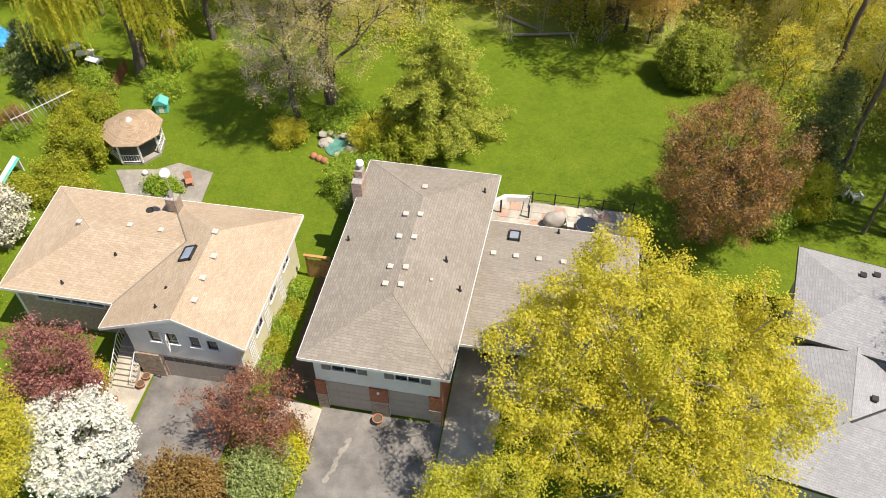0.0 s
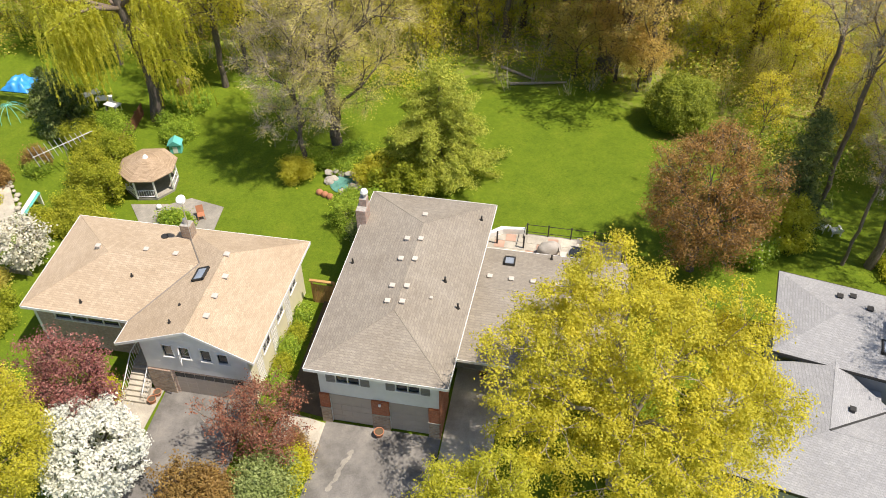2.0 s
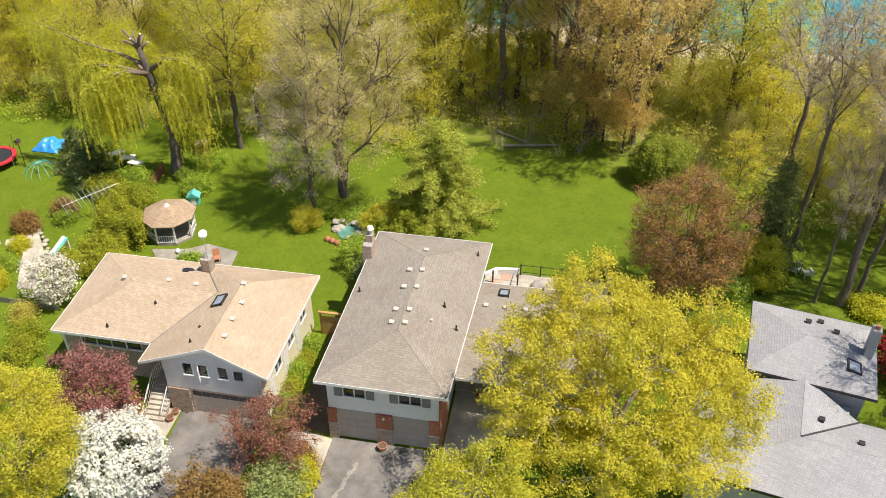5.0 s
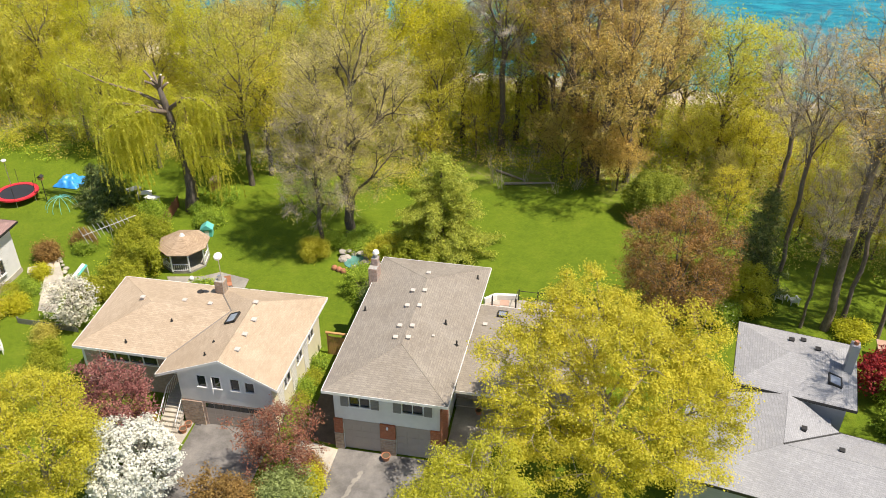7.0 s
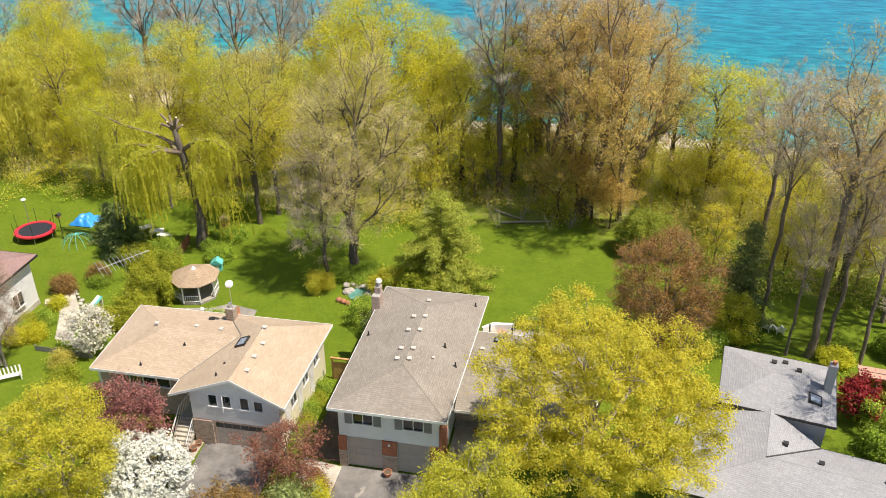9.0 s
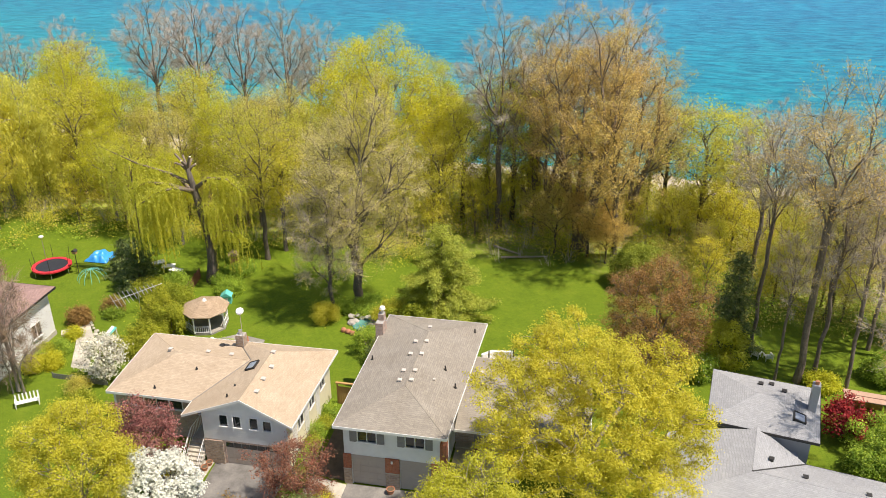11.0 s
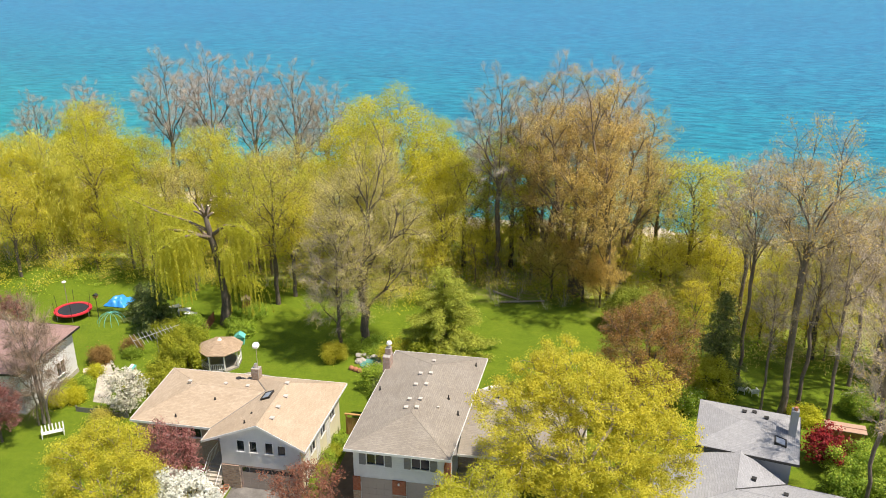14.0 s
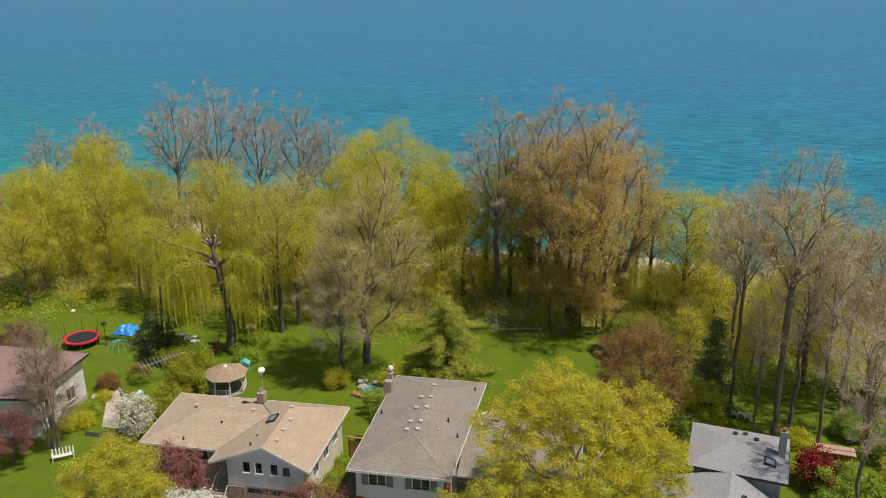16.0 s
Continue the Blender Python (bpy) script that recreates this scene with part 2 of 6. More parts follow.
M = dict(
    # the skylight pane's pale blue is reflected sky put into its base colour
    ground=ground_material(), water=water_material(), glass=glass_material(), sky_tint_pane=plain("skylight_painted_sky", (0.26, 0.3, 0.36), 0.12, vary=0.25),
    sand=paving("beach_sand", (0.5, 0.42, 0.31)),
    asphalt=paving("worn_asphalt", (0.17, 0.16, 0.148), stain=(0.55, 0.54, 0.52)),
    concrete=paving("pale_concrete", (0.42, 0.385, 0.32)),
    flag=paving("flagstone", (0.27, 0.25, 0.215)),
    roof_grey=shingle("grey_brown_shingles", (0.265, 0.235, 0.195), (0.325, 0.29, 0.24), (0.86, 0.84, 0.82)),
    roof_tan=shingle("tan_shingles", (0.43, 0.335, 0.235), (0.52, 0.41, 0.295), (0.88, 0.86, 0.83)),
    roof_blue=shingle("cool_grey_shingles", (0.3, 0.302, 0.306), (0.355, 0.357, 0.36), (0.88, 0.88, 0.89)),
    roof_red=shingle("dull_red_shingles", (0.29, 0.18, 0.16), (0.37, 0.24, 0.215), (0.8, 0.8, 0.8)),
    roof_gaz=shingle("brown_shingles", (0.36, 0.26, 0.17), (0.52, 0.39, 0.27), (0.8, 0.78, 0.75)),
    white=plain("white_paint", (0.78, 0.77, 0.74), 0.5, vary=0.06),
    siding_white=siding("white_siding", (0.75, 0.75, 0.74)),
    siding_cream=siding("cream_siding", (0.76, 0.70, 0.50)),
    siding_grey=siding("grey_siding", (0.36, 0.36, 0.37)),
    garage=plain("taupe_garage_paint", (0.36, 0.31, 0.27), 0.55, vary=0.08),
    red_brick=stone_wall("red_brick", ((0.33, 0.085, 0.035), (0.42, 0.13, 0.05)), 0.22, 0.075, (0.4, 0.2, 0.13)),
    stone=stone_wall("mixed_stone", ((0.42, 0.32, 0.23), (0.28, 0.2, 0.15))),
    pale_brick=stone_wall("pale_brick", ((0.5, 0.34, 0.27), (0.42, 0.27, 0.21)), 0.22, 0.075),
    shutter=plain("grey_shutter", (0.22, 0.21, 0.20), 0.6),
    dark=plain("dark_metal", (0.04, 0.038, 0.036), 0.5, 0.3),
    metal=plain("galvanised_metal", (0.55, 0.55, 0.55), 0.35, 0.8),
    vent_dark=plain("dark_flashing", (0.2, 0.17, 0.14), 0.6),
    vent=plain("weathered_vent", (0.5, 0.45, 0.4), 0.6),
    fence=plain("red_brown_fence", (0.25, 0.10, 0.06), 0.8, vary=0.3),
    cedar=plain("cedar_boards", (0.42, 0.24, 0.09), 0.8, vary=0.3),
    cut_wood=plain("sawn_wood", (0.6, 0.5, 0.34), 0.8, vary=0.15),
    pond=plain("pond_water", (0.10, 0.26, 0.22), 0.15, vary=0.5),
    teal=plain("teal_plastic", (0.12, 0.5, 0.45), 0.4),
    blue=plain("blue_plastic", (0.03, 0.28, 0.68), 0.4),
    redp=plain("red_vinyl", (0.62, 0.03, 0.05), 0.45),
    black=plain("black_mesh", (0.02, 0.022, 0.03), 0.7),
    terracotta=plain("terracotta", (0.4, 0.17, 0.09), 0.8, vary=0.3),
    soil=plain("garden_soil", (0.11, 0.08, 0.05), 0.95, vary=0.4),
    rock=plain("grey_rock", (0.36, 0.33, 0.29), 0.9, vary=0.35, scale=2, bump=0.6),
    pink=plain("pinkish_paving", (0.42, 0.27, 0.2), 0.9, vary=0.2),
    bark_grey=bark("grey_bark", (0.13, 0.11, 0.09), (0.34, 0.295, 0.24)),
    bark_brown=bark("brown_bark", (0.10, 0.075, 0.055), (0.26, 0.20, 0.15)),
    bark_dark=bark("dark_furrowed_bark", (0.05, 0.04, 0.032), (0.17, 0.14, 0.11)),
    bark_pale=bark("pale_bark", (0.2, 0.17, 0.13), (0.4, 0.35, 0.28)),
    leaf_maple=leafy("maple_flower_leaf", (0.52, 0.475, 0.045), (0.63, 0.575, 0.065), (0.72, 0.66, 0.1), 0.5),
    leaf_yg=leafy("young_green_leaf", (0.55, 0.51, 0.06), (0.665, 0.61, 0.08), (0.76, 0.7, 0.11), 0.58),
    leaf_green=leafy("mid_green_leaf", (0.166, 0.27, 0.03), (0.284, 0.42, 0.044), (0.48, 0.57, 0.074), 0.4),
    leaf_willow=leafy("willow_leaf", (0.58, 0.57, 0.1), (0.7, 0.68, 0.13), (0.8, 0.77, 0.18), 0.55),
    leaf_orange=leafy("orange_bud_leaf", (0.54, 0.385, 0.12), (0.65, 0.48, 0.155), (0.75, 0.59, 0.21), 0.52),
    leaf_olive=leafy("olive_bud_leaf", (0.55, 0.48, 0.11), (0.69, 0.6, 0.145), (0.8, 0.7, 0.2), 0.58),
    leaf_rust=leafy("rust_red_leaf", (0.25, 0.14, 0.045), (0.36, 0.205, 0.065), (0.46, 0.28, 0.1), 0.4),
    leaf_plum=leafy("plum_purple_leaf", (0.2, 0.07, 0.07), (0.34, 0.13, 0.13), (0.5, 0.24, 0.22), 0.4),
    leaf_redshrub=leafy("wine_red_leaf", (0.22, 0.07, 0.05), (0.36, 0.14, 0.1), (0.5, 0.24, 0.16), 0.4),
    leaf_scarlet=leafy("scarlet_leaf", (0.2, 0.012, 0.018), (0.32, 0.02, 0.028), (0.44, 0.05, 0.05), 0.3),
    leaf_pine=leafy("pine_needles", (0.26, 0.32, 0.05), (0.43, 0.48, 0.08), (0.62, 0.63, 0.12), 0.42),
    leaf_cedar=leafy("cedar_foliage", (0.13, 0.18, 0.025), (0.26, 0.32, 0.035), (0.42, 0.46, 0.06), 0.35),
    leaf_spruce=leafy("dark_needles", (0.095, 0.135, 0.047), (0.189, 0.243, 0.081), (0.338, 0.378, 0.121), 0.3),
    leaf_juniper=leafy("blue_green_needles", (0.18, 0.23, 0.07), (0.3, 0.36, 0.12), (0.43, 0.48, 0.2), 0.3),
    leaf_lime=leafy("lime_leaf", (0.55, 0.52, 0.035), (0.66, 0.62, 0.05), (0.76, 0.71, 0.08), 0.56),
    leaf_bronze=leafy("bronze_bud_leaf", (0.20, 0.11, 0.035), (0.33, 0.19, 0.06), (0.45, 0.29, 0.10), 0.35),
    twig_red=leafy("reddish_twigs", (0.22, 0.15, 0.11), (0.34, 0.24, 0.18), (0.46, 0.34, 0.27), 0.1),
    leaf_weep=leafy("hanging_willow_leaf", (0.58, 0.56, 0.07), (0.7, 0.67, 0.1), (0.8, 0.76, 0.14), 0.6),
    leaf_herb=leafy("garden_shrub_leaf", (0.24, 0.27, 0.025), (0.38, 0.41, 0.035), (0.53, 0.53, 0.06), 0.45),
    leaf_bud=leafy("opening_bud", (0.53, 0.475, 0.14), (0.63, 0.565, 0.17), (0.73, 0.66, 0.23), 0.55),
    leaf_brush=leafy("pale_brush_leaf", (0.42, 0.38, 0.1), (0.54, 0.49, 0.13), (0.66, 0.6, 0.19), 0.5),
    twig_olive=leafy("olive_grey_twigs", (0.44, 0.38, 0.19), (0.57, 0.49, 0.26), (0.69, 0.6, 0.35), 0.1),
    twig=leafy("bare_twigs", (0.42, 0.345, 0.30), (0.55, 0.46, 0.405), (0.68, 0.59, 0.53), 0.1),
    twig_brown=leafy("brown_twigs", (0.299, 0.218, 0.138), (0.437, 0.333, 0.207), (0.575, 0.46, 0.299), 0.1),
    blossom=leafy("white_blossom", (0.72, 0.69, 0.66), (0.82, 0.79, 0.77), (0.88, 0.86, 0.84), 0.25),
    blossom_grey=leafy("greenish_white_blossom", (0.5, 0.5, 0.38), (0.68, 0.66, 0.58), (0.8, 0.78, 0.72), 0.25),
)


# ---------------------------------------------------------------- building blocks
def mesh_of(name, verts, faces, mats, smooth=False):
    me = bpy.data.meshes.new(name)
    me.from_pydata([tuple(v) for v in verts], [], [tuple(f) for f in faces])
    for m in (mats if isinstance(mats, (list, tuple)) else [mats]):
        me.materials.append(M[m] if isinstance(m, str) else m)
    if smooth:
        me.shade_smooth()
    me.update()
    return me


def thing(name, at=(0, 0, 0), turn=0.0, label="", category="", group="", kind=""):
    e = new(name)
    e.empty_display_size = 0.2
    e.matrix_world = pose(*at, 0, 0, turn)
    return tagged(e, label, category, group, kind)


def part(name, bm, material, parent=None, label="", smooth=False):
    me = bpy.data.meshes.new(name)
    bmesh.ops.recalc_face_normals(bm, faces=bm.faces)
    bm.to_mesh(me)
    bm.free()
    me.materials.append(M[material])
    if smooth:
        me.shade_smooth()
    ob = new(name, me)
    ob.parent = parent
    if label:
        ob["label"] = label
    return ob


def box(x0, x1, y0, y1, z0, z1, bevel=0.0, bm=None):
    bm = bm or bmesh.new()
    m = Matrix.LocRotScale(((x0 + x1) / 2, (y0 + y1) / 2, (z0 + z1) / 2), None, (x1 - x0, y1 - y0, z1 - z0))
    r = bmesh.ops.create_cube(bm, size=1, matrix=m)
    if bevel:
        edges = {e for v in r["verts"] for e in v.link_edges}
        bmesh.ops.bevel(bm, geom=list(edges), offset=bevel, segments=1, affect="EDGES")
    return bm


def cyl(p, q, r0, r1=None, n=10, bm=None, caps=True):
    bm = bm or bmesh.new()
    p, q = Vector(p), Vector(q)
    m = Matrix.Translation((p + q) / 2) @ (q - p).to_track_quat("Z", "Y").to_matrix().to_4x4()
    bmesh.ops.create_cone(bm, cap_ends=caps, segments=n, radius1=r0, radius2=r0 if r1 is None else r1, depth=(q - p).length, matrix=m)
    return bm


def slab(points, z0, z1, bm=None):
    """A prism over a plan outline; z1 may be a list of heights, one a corner."""
    bm = bm or bmesh.new()
    top = z1 if isinstance(z1, (list, tuple)) else [z1] * len(points)
    lo = [bm.verts.new((x, y, z0)) for x, y in points]
    hi = [bm.verts.new((x, y, z)) for (x, y), z in zip(points, top)]
    bm.faces.new(hi), bm.faces.new(lo[::-1])
    for i in range(len(points)):
        j = (i + 1) % len(points)
        bm.faces.new((lo[i], lo[j], hi[j], hi[i]))
    return bm


def sheet(verts, faces, thick=0.16):
    """A roof skin of the given faces, thickened downwards, with square edges."""
    bm = bmesh.new()
    vs = [bm.verts.new(v) for v in verts]
    lo = [bm.verts.new((v[0], v[1], v[2] - thick)) for v in verts]
    count = {}
    for f in faces:
        bm.faces.new([vs[i] for i in f])
        bm.faces.new([lo[i] for i in reversed(f)])
        for a, b in zip(f, f[1:] + f[:1]):
            count[frozenset((a, b))] = count.get(frozenset((a, b)), 0) + 1
    for e, c in count.items():
        if c == 1:
            a, b = e
            bm.faces.new((vs[a], vs[b], lo[b], lo[a]))
    return bm


def wall(u0, u1, z0, z1, thick, holes, axis, at):
    """A wall along x (axis 'x', at y=at) or y, with rectangular openings (u0, u1, z0, z1) through it."""
    us = sorted({u0, u1, *(h[0] for h in holes), *(h[1] for h in holes)})
    zs = sorted({z0, z1, *(h[2] for h in holes), *(h[3] for h in holes)})
    bm = bmesh.new()
    for a, b in zip(us, us[1:]):
        for c, d in zip(zs, zs[1:]):
            cu, cz = (a + b) / 2, (c + d) / 2
            if any(h[0] < cu < h[1] and h[2] < cz < h[3] for h in holes):
                continue
            if axis == "x":
                box(a, b, at, at + thick, c, d, bm=bm)
            else:
                box(at, at + thick, a, b, c, d, bm=bm)
    bmesh.ops.remove_doubles(bm, verts=bm.verts, dist=1e-4)
    return bm


def window(parent, axis, at, u0, u1, z0, z1, out=-1, mullions=1, name="window", sash="white"):
    """A framed window in a wall opening; out: the side to which it faces."""
    f = 0.06
    def bx(a, b, c, d, e0, e1, bm=None):
        lo, hi = sorted((at + e0 * out, at + e1 * out))
        return box(a, b, lo, hi, c, d, bm=bm) if axis == "x" else box(lo, hi, a, b, c, d, bm=bm)
    bm = bx(u0 - f, u1 + f, z1, z1 + f, -0.06, 0.035)
    bx(u0 - f, u0, z0, z1, -0.06, 0.035, bm), bx(u1, u1 + f, z0, z1, -0.06, 0.035, bm)
    for k in range(mullions):
        c = u0 + (u1 - u0) * (k + 1) / (mullions + 1)
        bx(c - 0.03, c + 0.03, z0, z1, -0.06, 0.02, bm)
    w = part(name, bm, sash, parent)
    part("sill", bx(u0 - 0.1, u1 + 0.1, z0 - 0.07, z0, -0.06, 0.08), sash, w)
    part("pane", bx(u0, u1, z0, z1, -0.08, -0.065), "glass", w)
    return w


# ---------------------------------------------------------------- plants
def unit(v):
    return v / (np.linalg.norm(v, axis=1)[:, None] + 1e-9)


def leaf_cards(rng, centres, spread, count, size, up=0.5, long=1.0, hang=0.0, wide=0.75):
    """Vertices and faces of many small leaves scattered about the centres; each clump is rounded outwards."""
    n = len(centres) * count
    c = np.repeat(np.asarray(centres, float), count, 0)
    off = rng.normal(0, 1, (n, 3)) * np.asarray(spread)
    p = c + off
    if hang:
        p[:, 2] -= np.abs(rng.exponential(hang, n))
    nrm = rng.normal(0, 0.62, (n, 3)) + unit(off) * 0.7
    nrm[:, 2] += up + 0.3
    nrm = unit(nrm)
    a = rng.normal(0, 0.5, (n, 3)) + (0, 0, -0.8) if hang else np.cross(nrm, rng.normal(0, 1, (n, 3)))
    a = unit(a)
    b = unit(np.cross(nrm, a))
    s = size * rng.uniform(0.55, 1.35, n)[:, None]
    verts = np.stack([p - a * s * 0.6 * long - b * s * wide, p - a * s * 0.6 * long + b * s * wide, p + a * s * 1.1 * long], 1).reshape(-1, 3)
    return verts, np.arange(n * 3).reshape(-1, 3)


def twig_cards(rng, tips, ways, count, length, width, spread=0.5):
    """Fine twigs: narrow tapered blades that fan out from branch tips."""
    n = len(tips) * count
    w0 = np.repeat(np.asarray(ways, float), count, 0)
    p = np.repeat(np.asarray(tips, float), count, 0) + rng.normal(0, 0.16, (n, 3)) - w0 * rng.uniform(0, 0.8, (n, 1)) * length
    w = unit(w0 + rng.normal(0, spread, (n, 3)) + (0, 0, 0.22))
    side = unit(np.cross(w, rng.normal(0, 1, (n, 3))))
    ln = length * rng.uniform(0.35, 1.2, n)[:, None]
    verts = np.stack([p - side * width, p + side * width, p + w * ln], 1).reshape(-1, 3)
    return verts, np.arange(n * 3).reshape(-1, 3)


def cards_mesh(name, pieces, mat):
    vs, fs, k = [], [], 0
    for v, f in pieces:
        vs.append(v), fs.append(f + k)
        k += len(v)
    v, f = np.concatenate(vs), np.concatenate(fs)
    me = bpy.data.meshes.new(name)
    me.vertices.add(len(v)), me.loops.add(f.size), me.polygons.add(len(f))
    me.vertices.foreach_set("co", v.astype(np.float32).ravel())
    me.loops.foreach_set("vertex_index", f.astype(np.int32).ravel())
    me.polygons.foreach_set("loop_start", np.arange(0, f.size, f.shape[1], dtype=np.int32))
    me.materials.append(M[mat])
    me.update(calc_edges=True)
    me.validate()
    return me


def limbs(rng, height, trunk_r, tips, fork, lean=(0, 0), sides=6, wiggle=0.25, stems=1, taper=0.6):
    """Grows a trunk and joins every tip to the nearest growing point; returns the mesh data, tips and their ways."""
    nodes, parent = [], []
    for stem_no in range(stems):
        off = np.array([0, 0, 0.0]) if stems == 1 else np.append(rng.normal(0, 0.35, 2), 0)
        fan = np.array([0, 0]) if stems == 1 else rng.normal(0, 0.10, 2)
        k, top = 8, height * fork
        for i in range(k + 1):
            z = top * i / k
            bend = rng.normal(0, 0.05 * height / 15, 2) if 0 < i else np.zeros(2)
            xy = off[:2] + (np.array(lean) + fan) * z + bend
            nodes.append(np.array([xy[0], xy[1], z - (0.3 if i == 0 else 0)]))
            parent.append(-1 if i == 0 else len(nodes) - 2)
    trunk_n = len(nodes)
    pos, ends = list(nodes), []

    def grow(j, target, n, pull, jit):
        """A smooth limb from node j to a target; returns its nodes."""
        a = pos[j]
        run = np.linalg.norm(target - a)
        ahead = (a - pos[parent[j]]) if parent[j] >= 0 else np.array([0, 0, 1.0])
        ahead = ahead / (np.linalg.norm(ahead) + 1e-9)
        straight = (target - a) / (run + 1e-9)
        bend = a + (ahead * pull + straight * (1 - pull) + np.array([0, 0, 0.12])) * run * 0.5
        out = []
        for s in range(1, n + 1):
            f = s / n
            q = (1 - f) ** 2 * a + 2 * f * (1 - f) * bend + f * f * target + rng.normal(0, jit, 3) * (run * 0.02 + 0.01)
            pos.append(q), parent.append(j)
            j = len(pos) - 1
            out.append(j)
        return out

    def groups(pts, k):
        cen = pts[rng.choice(len(pts), k, replace=False)]
        for _ in range(5):
            who = np.argmin(((pts[:, None] - cen[None]) ** 2).sum(-1), 1)
            cen = np.array([pts[who == c].mean(0) if (who == c).any() else cen[c] for c in range(k)])
        return [pts[who == c] for c in range(k) if (who == c).any()]

    def fill(j, pts):
        if len(pts) <= 4:
            for p in pts:
                ends.append(grow(j, p, 2, 0.3, wiggle * 4)[-1])
            return
        for some in groups(pts, 4 if len(pts) > 12 else 3):
            mid = pos[j] + (some.mean(0) - pos[j]) * (0.62 if len(some) > 1 else 0.9)
            limb = grow(j, mid, 3, 0.4, wiggle * 5)
            fill(limb[-1], some)

    stem = [i for i in range(trunk_n)]
    for some in groups(tips, min(len(tips), 7 + 2 * stems)):
        c = some.mean(0)
        reach = np.hypot(*c[:2])
        want = min(max(c[2] - 0.9 * reach - 0.15 * height * fork, height * fork * 0.4), height * fork)
        j = min(stem, key=lambda q: abs(nodes[q][2] - want) + 0.35 * np.hypot(*(nodes[q][:2] - c[:2])))
        limb = grow(j, nodes[j] + (c - nodes[j]) * 0.6, 4, 0.55, wiggle * 5)
        fill(limb[-1], some)
    pos = np.array(pos)
    load = np.zeros(len(pos))
    for e in ends:
        load[e] += 1
    for i in range(len(pos) - 1, -1, -1):
        if parent[i] >= 0:
            load[parent[i]] += load[i]
    full = max(load[0], 1)
    rad = np.maximum(trunk_r * (np.maximum(load, 1) / full) ** taper, 0.017)
    for i in range(trunk_n):
        if parent[i] < 0:
            rad[i] *= 1.35
    ang = np.arange(sides) * 2 * math.pi / sides
    ring = np.stack([np.cos(ang), np.sin(ang)], 1)
    vs, fs = [], []
    for i in range(len(pos)):
        j = parent[i]
        if j < 0:
            continue
        w = pos[i] - pos[j]
        ln = np.linalg.norm(w) + 1e-9
        w /= ln
        u = np.cross(w, (0.3, 0.9, 0.2))
        u /= np.linalg.norm(u) + 1e-9
        v = np.cross(w, u)
        r0 = min(rad[j], rad[i] * 1.7) if i >= trunk_n else rad[j]
        k = len(vs)
        o = ring[:, :1] * u + ring[:, 1:] * v
        vs.extend(pos[j] + o * r0)
        vs.extend(pos[i] + o * rad[i])
        for s in range(sides):
            t = (s + 1) % sides
            fs.append((k + s, k + t, k + sides + t, k + sides + s))
    ways = np.array([pos[e] - pos[parent[e]] for e in ends])
    ways /= np.linalg.norm(ways, axis=1)[:, None] + 1e-9
    return vs, fs, pos[ends], ways


def crown_points(rng, n, centre, radii, hollow=0.45, lumpy=0.25, seed=0.0):
    """Points in an uneven rounded crown, more of them near its surface."""
    d = rng.normal(0, 1, (n, 3))
    d /= np.linalg.norm(d, axis=1)[:, None]
    r = hollow + (1 - hollow) * rng.uniform(0, 1, n) ** 0.55
    lump = np.array([1 + lumpy * 2 * noise.noise(Vector(v) * 1.7 + Vector((seed, seed, 0))) for v in d])
    return np.asarray(centre) + d * (r * lump)[:, None] * np.asarray(radii)


TREES = {}


def tree(kind, at, turn=0.0, scale=1.0, label="", category="tree", group="", name=None, **opt):
    """A tree of a kind: built once, then copied to further places."""
    if kind in TREES and not opt:
        ob = copy_thing(TREES[kind], pose(*at, 0, 0, turn))
        ob.scale = (scale * random.uniform(0.93, 1.07), scale * random.uniform(0.93, 1.07), scale)
        return tagged(ob, label, category, group)
    o = dict(height=14, crown=(4, 4, 5), centre=None, trunk=0.25, tips=90, fork=0.6, leaf="leaf_yg", leaves=60, size=0.22, spread=0.55,
             bark="bark_grey", twigs=0, twig="twig", lean=(0, 0), stems=1, hang=0.0, hollow=0.45, lumpy=0.25, up=0.5, long=1.0, wiggle=0.14, twig_len=0.9, flat=1.0, taper=0.6, fine=0.011)
    o.update(opt)
    rng = np.random.default_rng(abs(hash_of(kind)) % 100000)
    e = thing(name or kind, at, turn, label, category, group)
    e.scale = (scale,) * 3
    c = o["centre"] or (o["lean"][0] * o["height"] * 0.7, o["lean"][1] * o["height"] * 0.7, o["height"] - o["crown"][2])
    tips = crown_points(rng, o["tips"], c, o["crown"], o["hollow"], o["lumpy"], hash_of(kind) % 50)
    tips[:, 2] = np.maximum(tips[:, 2], o["height"] * 0.12)
    vs, fs, ends, ways = limbs(rng, o["height"], o["trunk"], tips, o["fork"], o["lean"], wiggle=o["wiggle"], stems=o["stems"], taper=o["taper"])
    tr = new("trunk", mesh_of("trunk", vs, fs, o["bark"], True))
    tr.parent = e
    if o["twigs"]:
        tw = new("twigwork", cards_mesh("twigwork", [twig_cards(rng, ends, ways, o["twigs"], o["twig_len"], o["fine"])], o["twig"]))
        tw.parent = e
        tw["kind"] = "stuff"
    if o["leaves"]:
        sp = np.array([1, 1, 0.75 * o["flat"]]) * o["spread"]
        cr = new("crown", cards_mesh("crown", [leaf_cards(rng, ends, sp, o["leaves"], o["size"], o["up"], o["long"], o["hang"], 0.3 if o["hang"] else 0.75)], o["leaf"]))
        cr.parent = e
    TREES[kind] = e
    return e


def hash_of(text):
    return sum((i + 3) * ord(ch) for i, ch in enumerate(text))


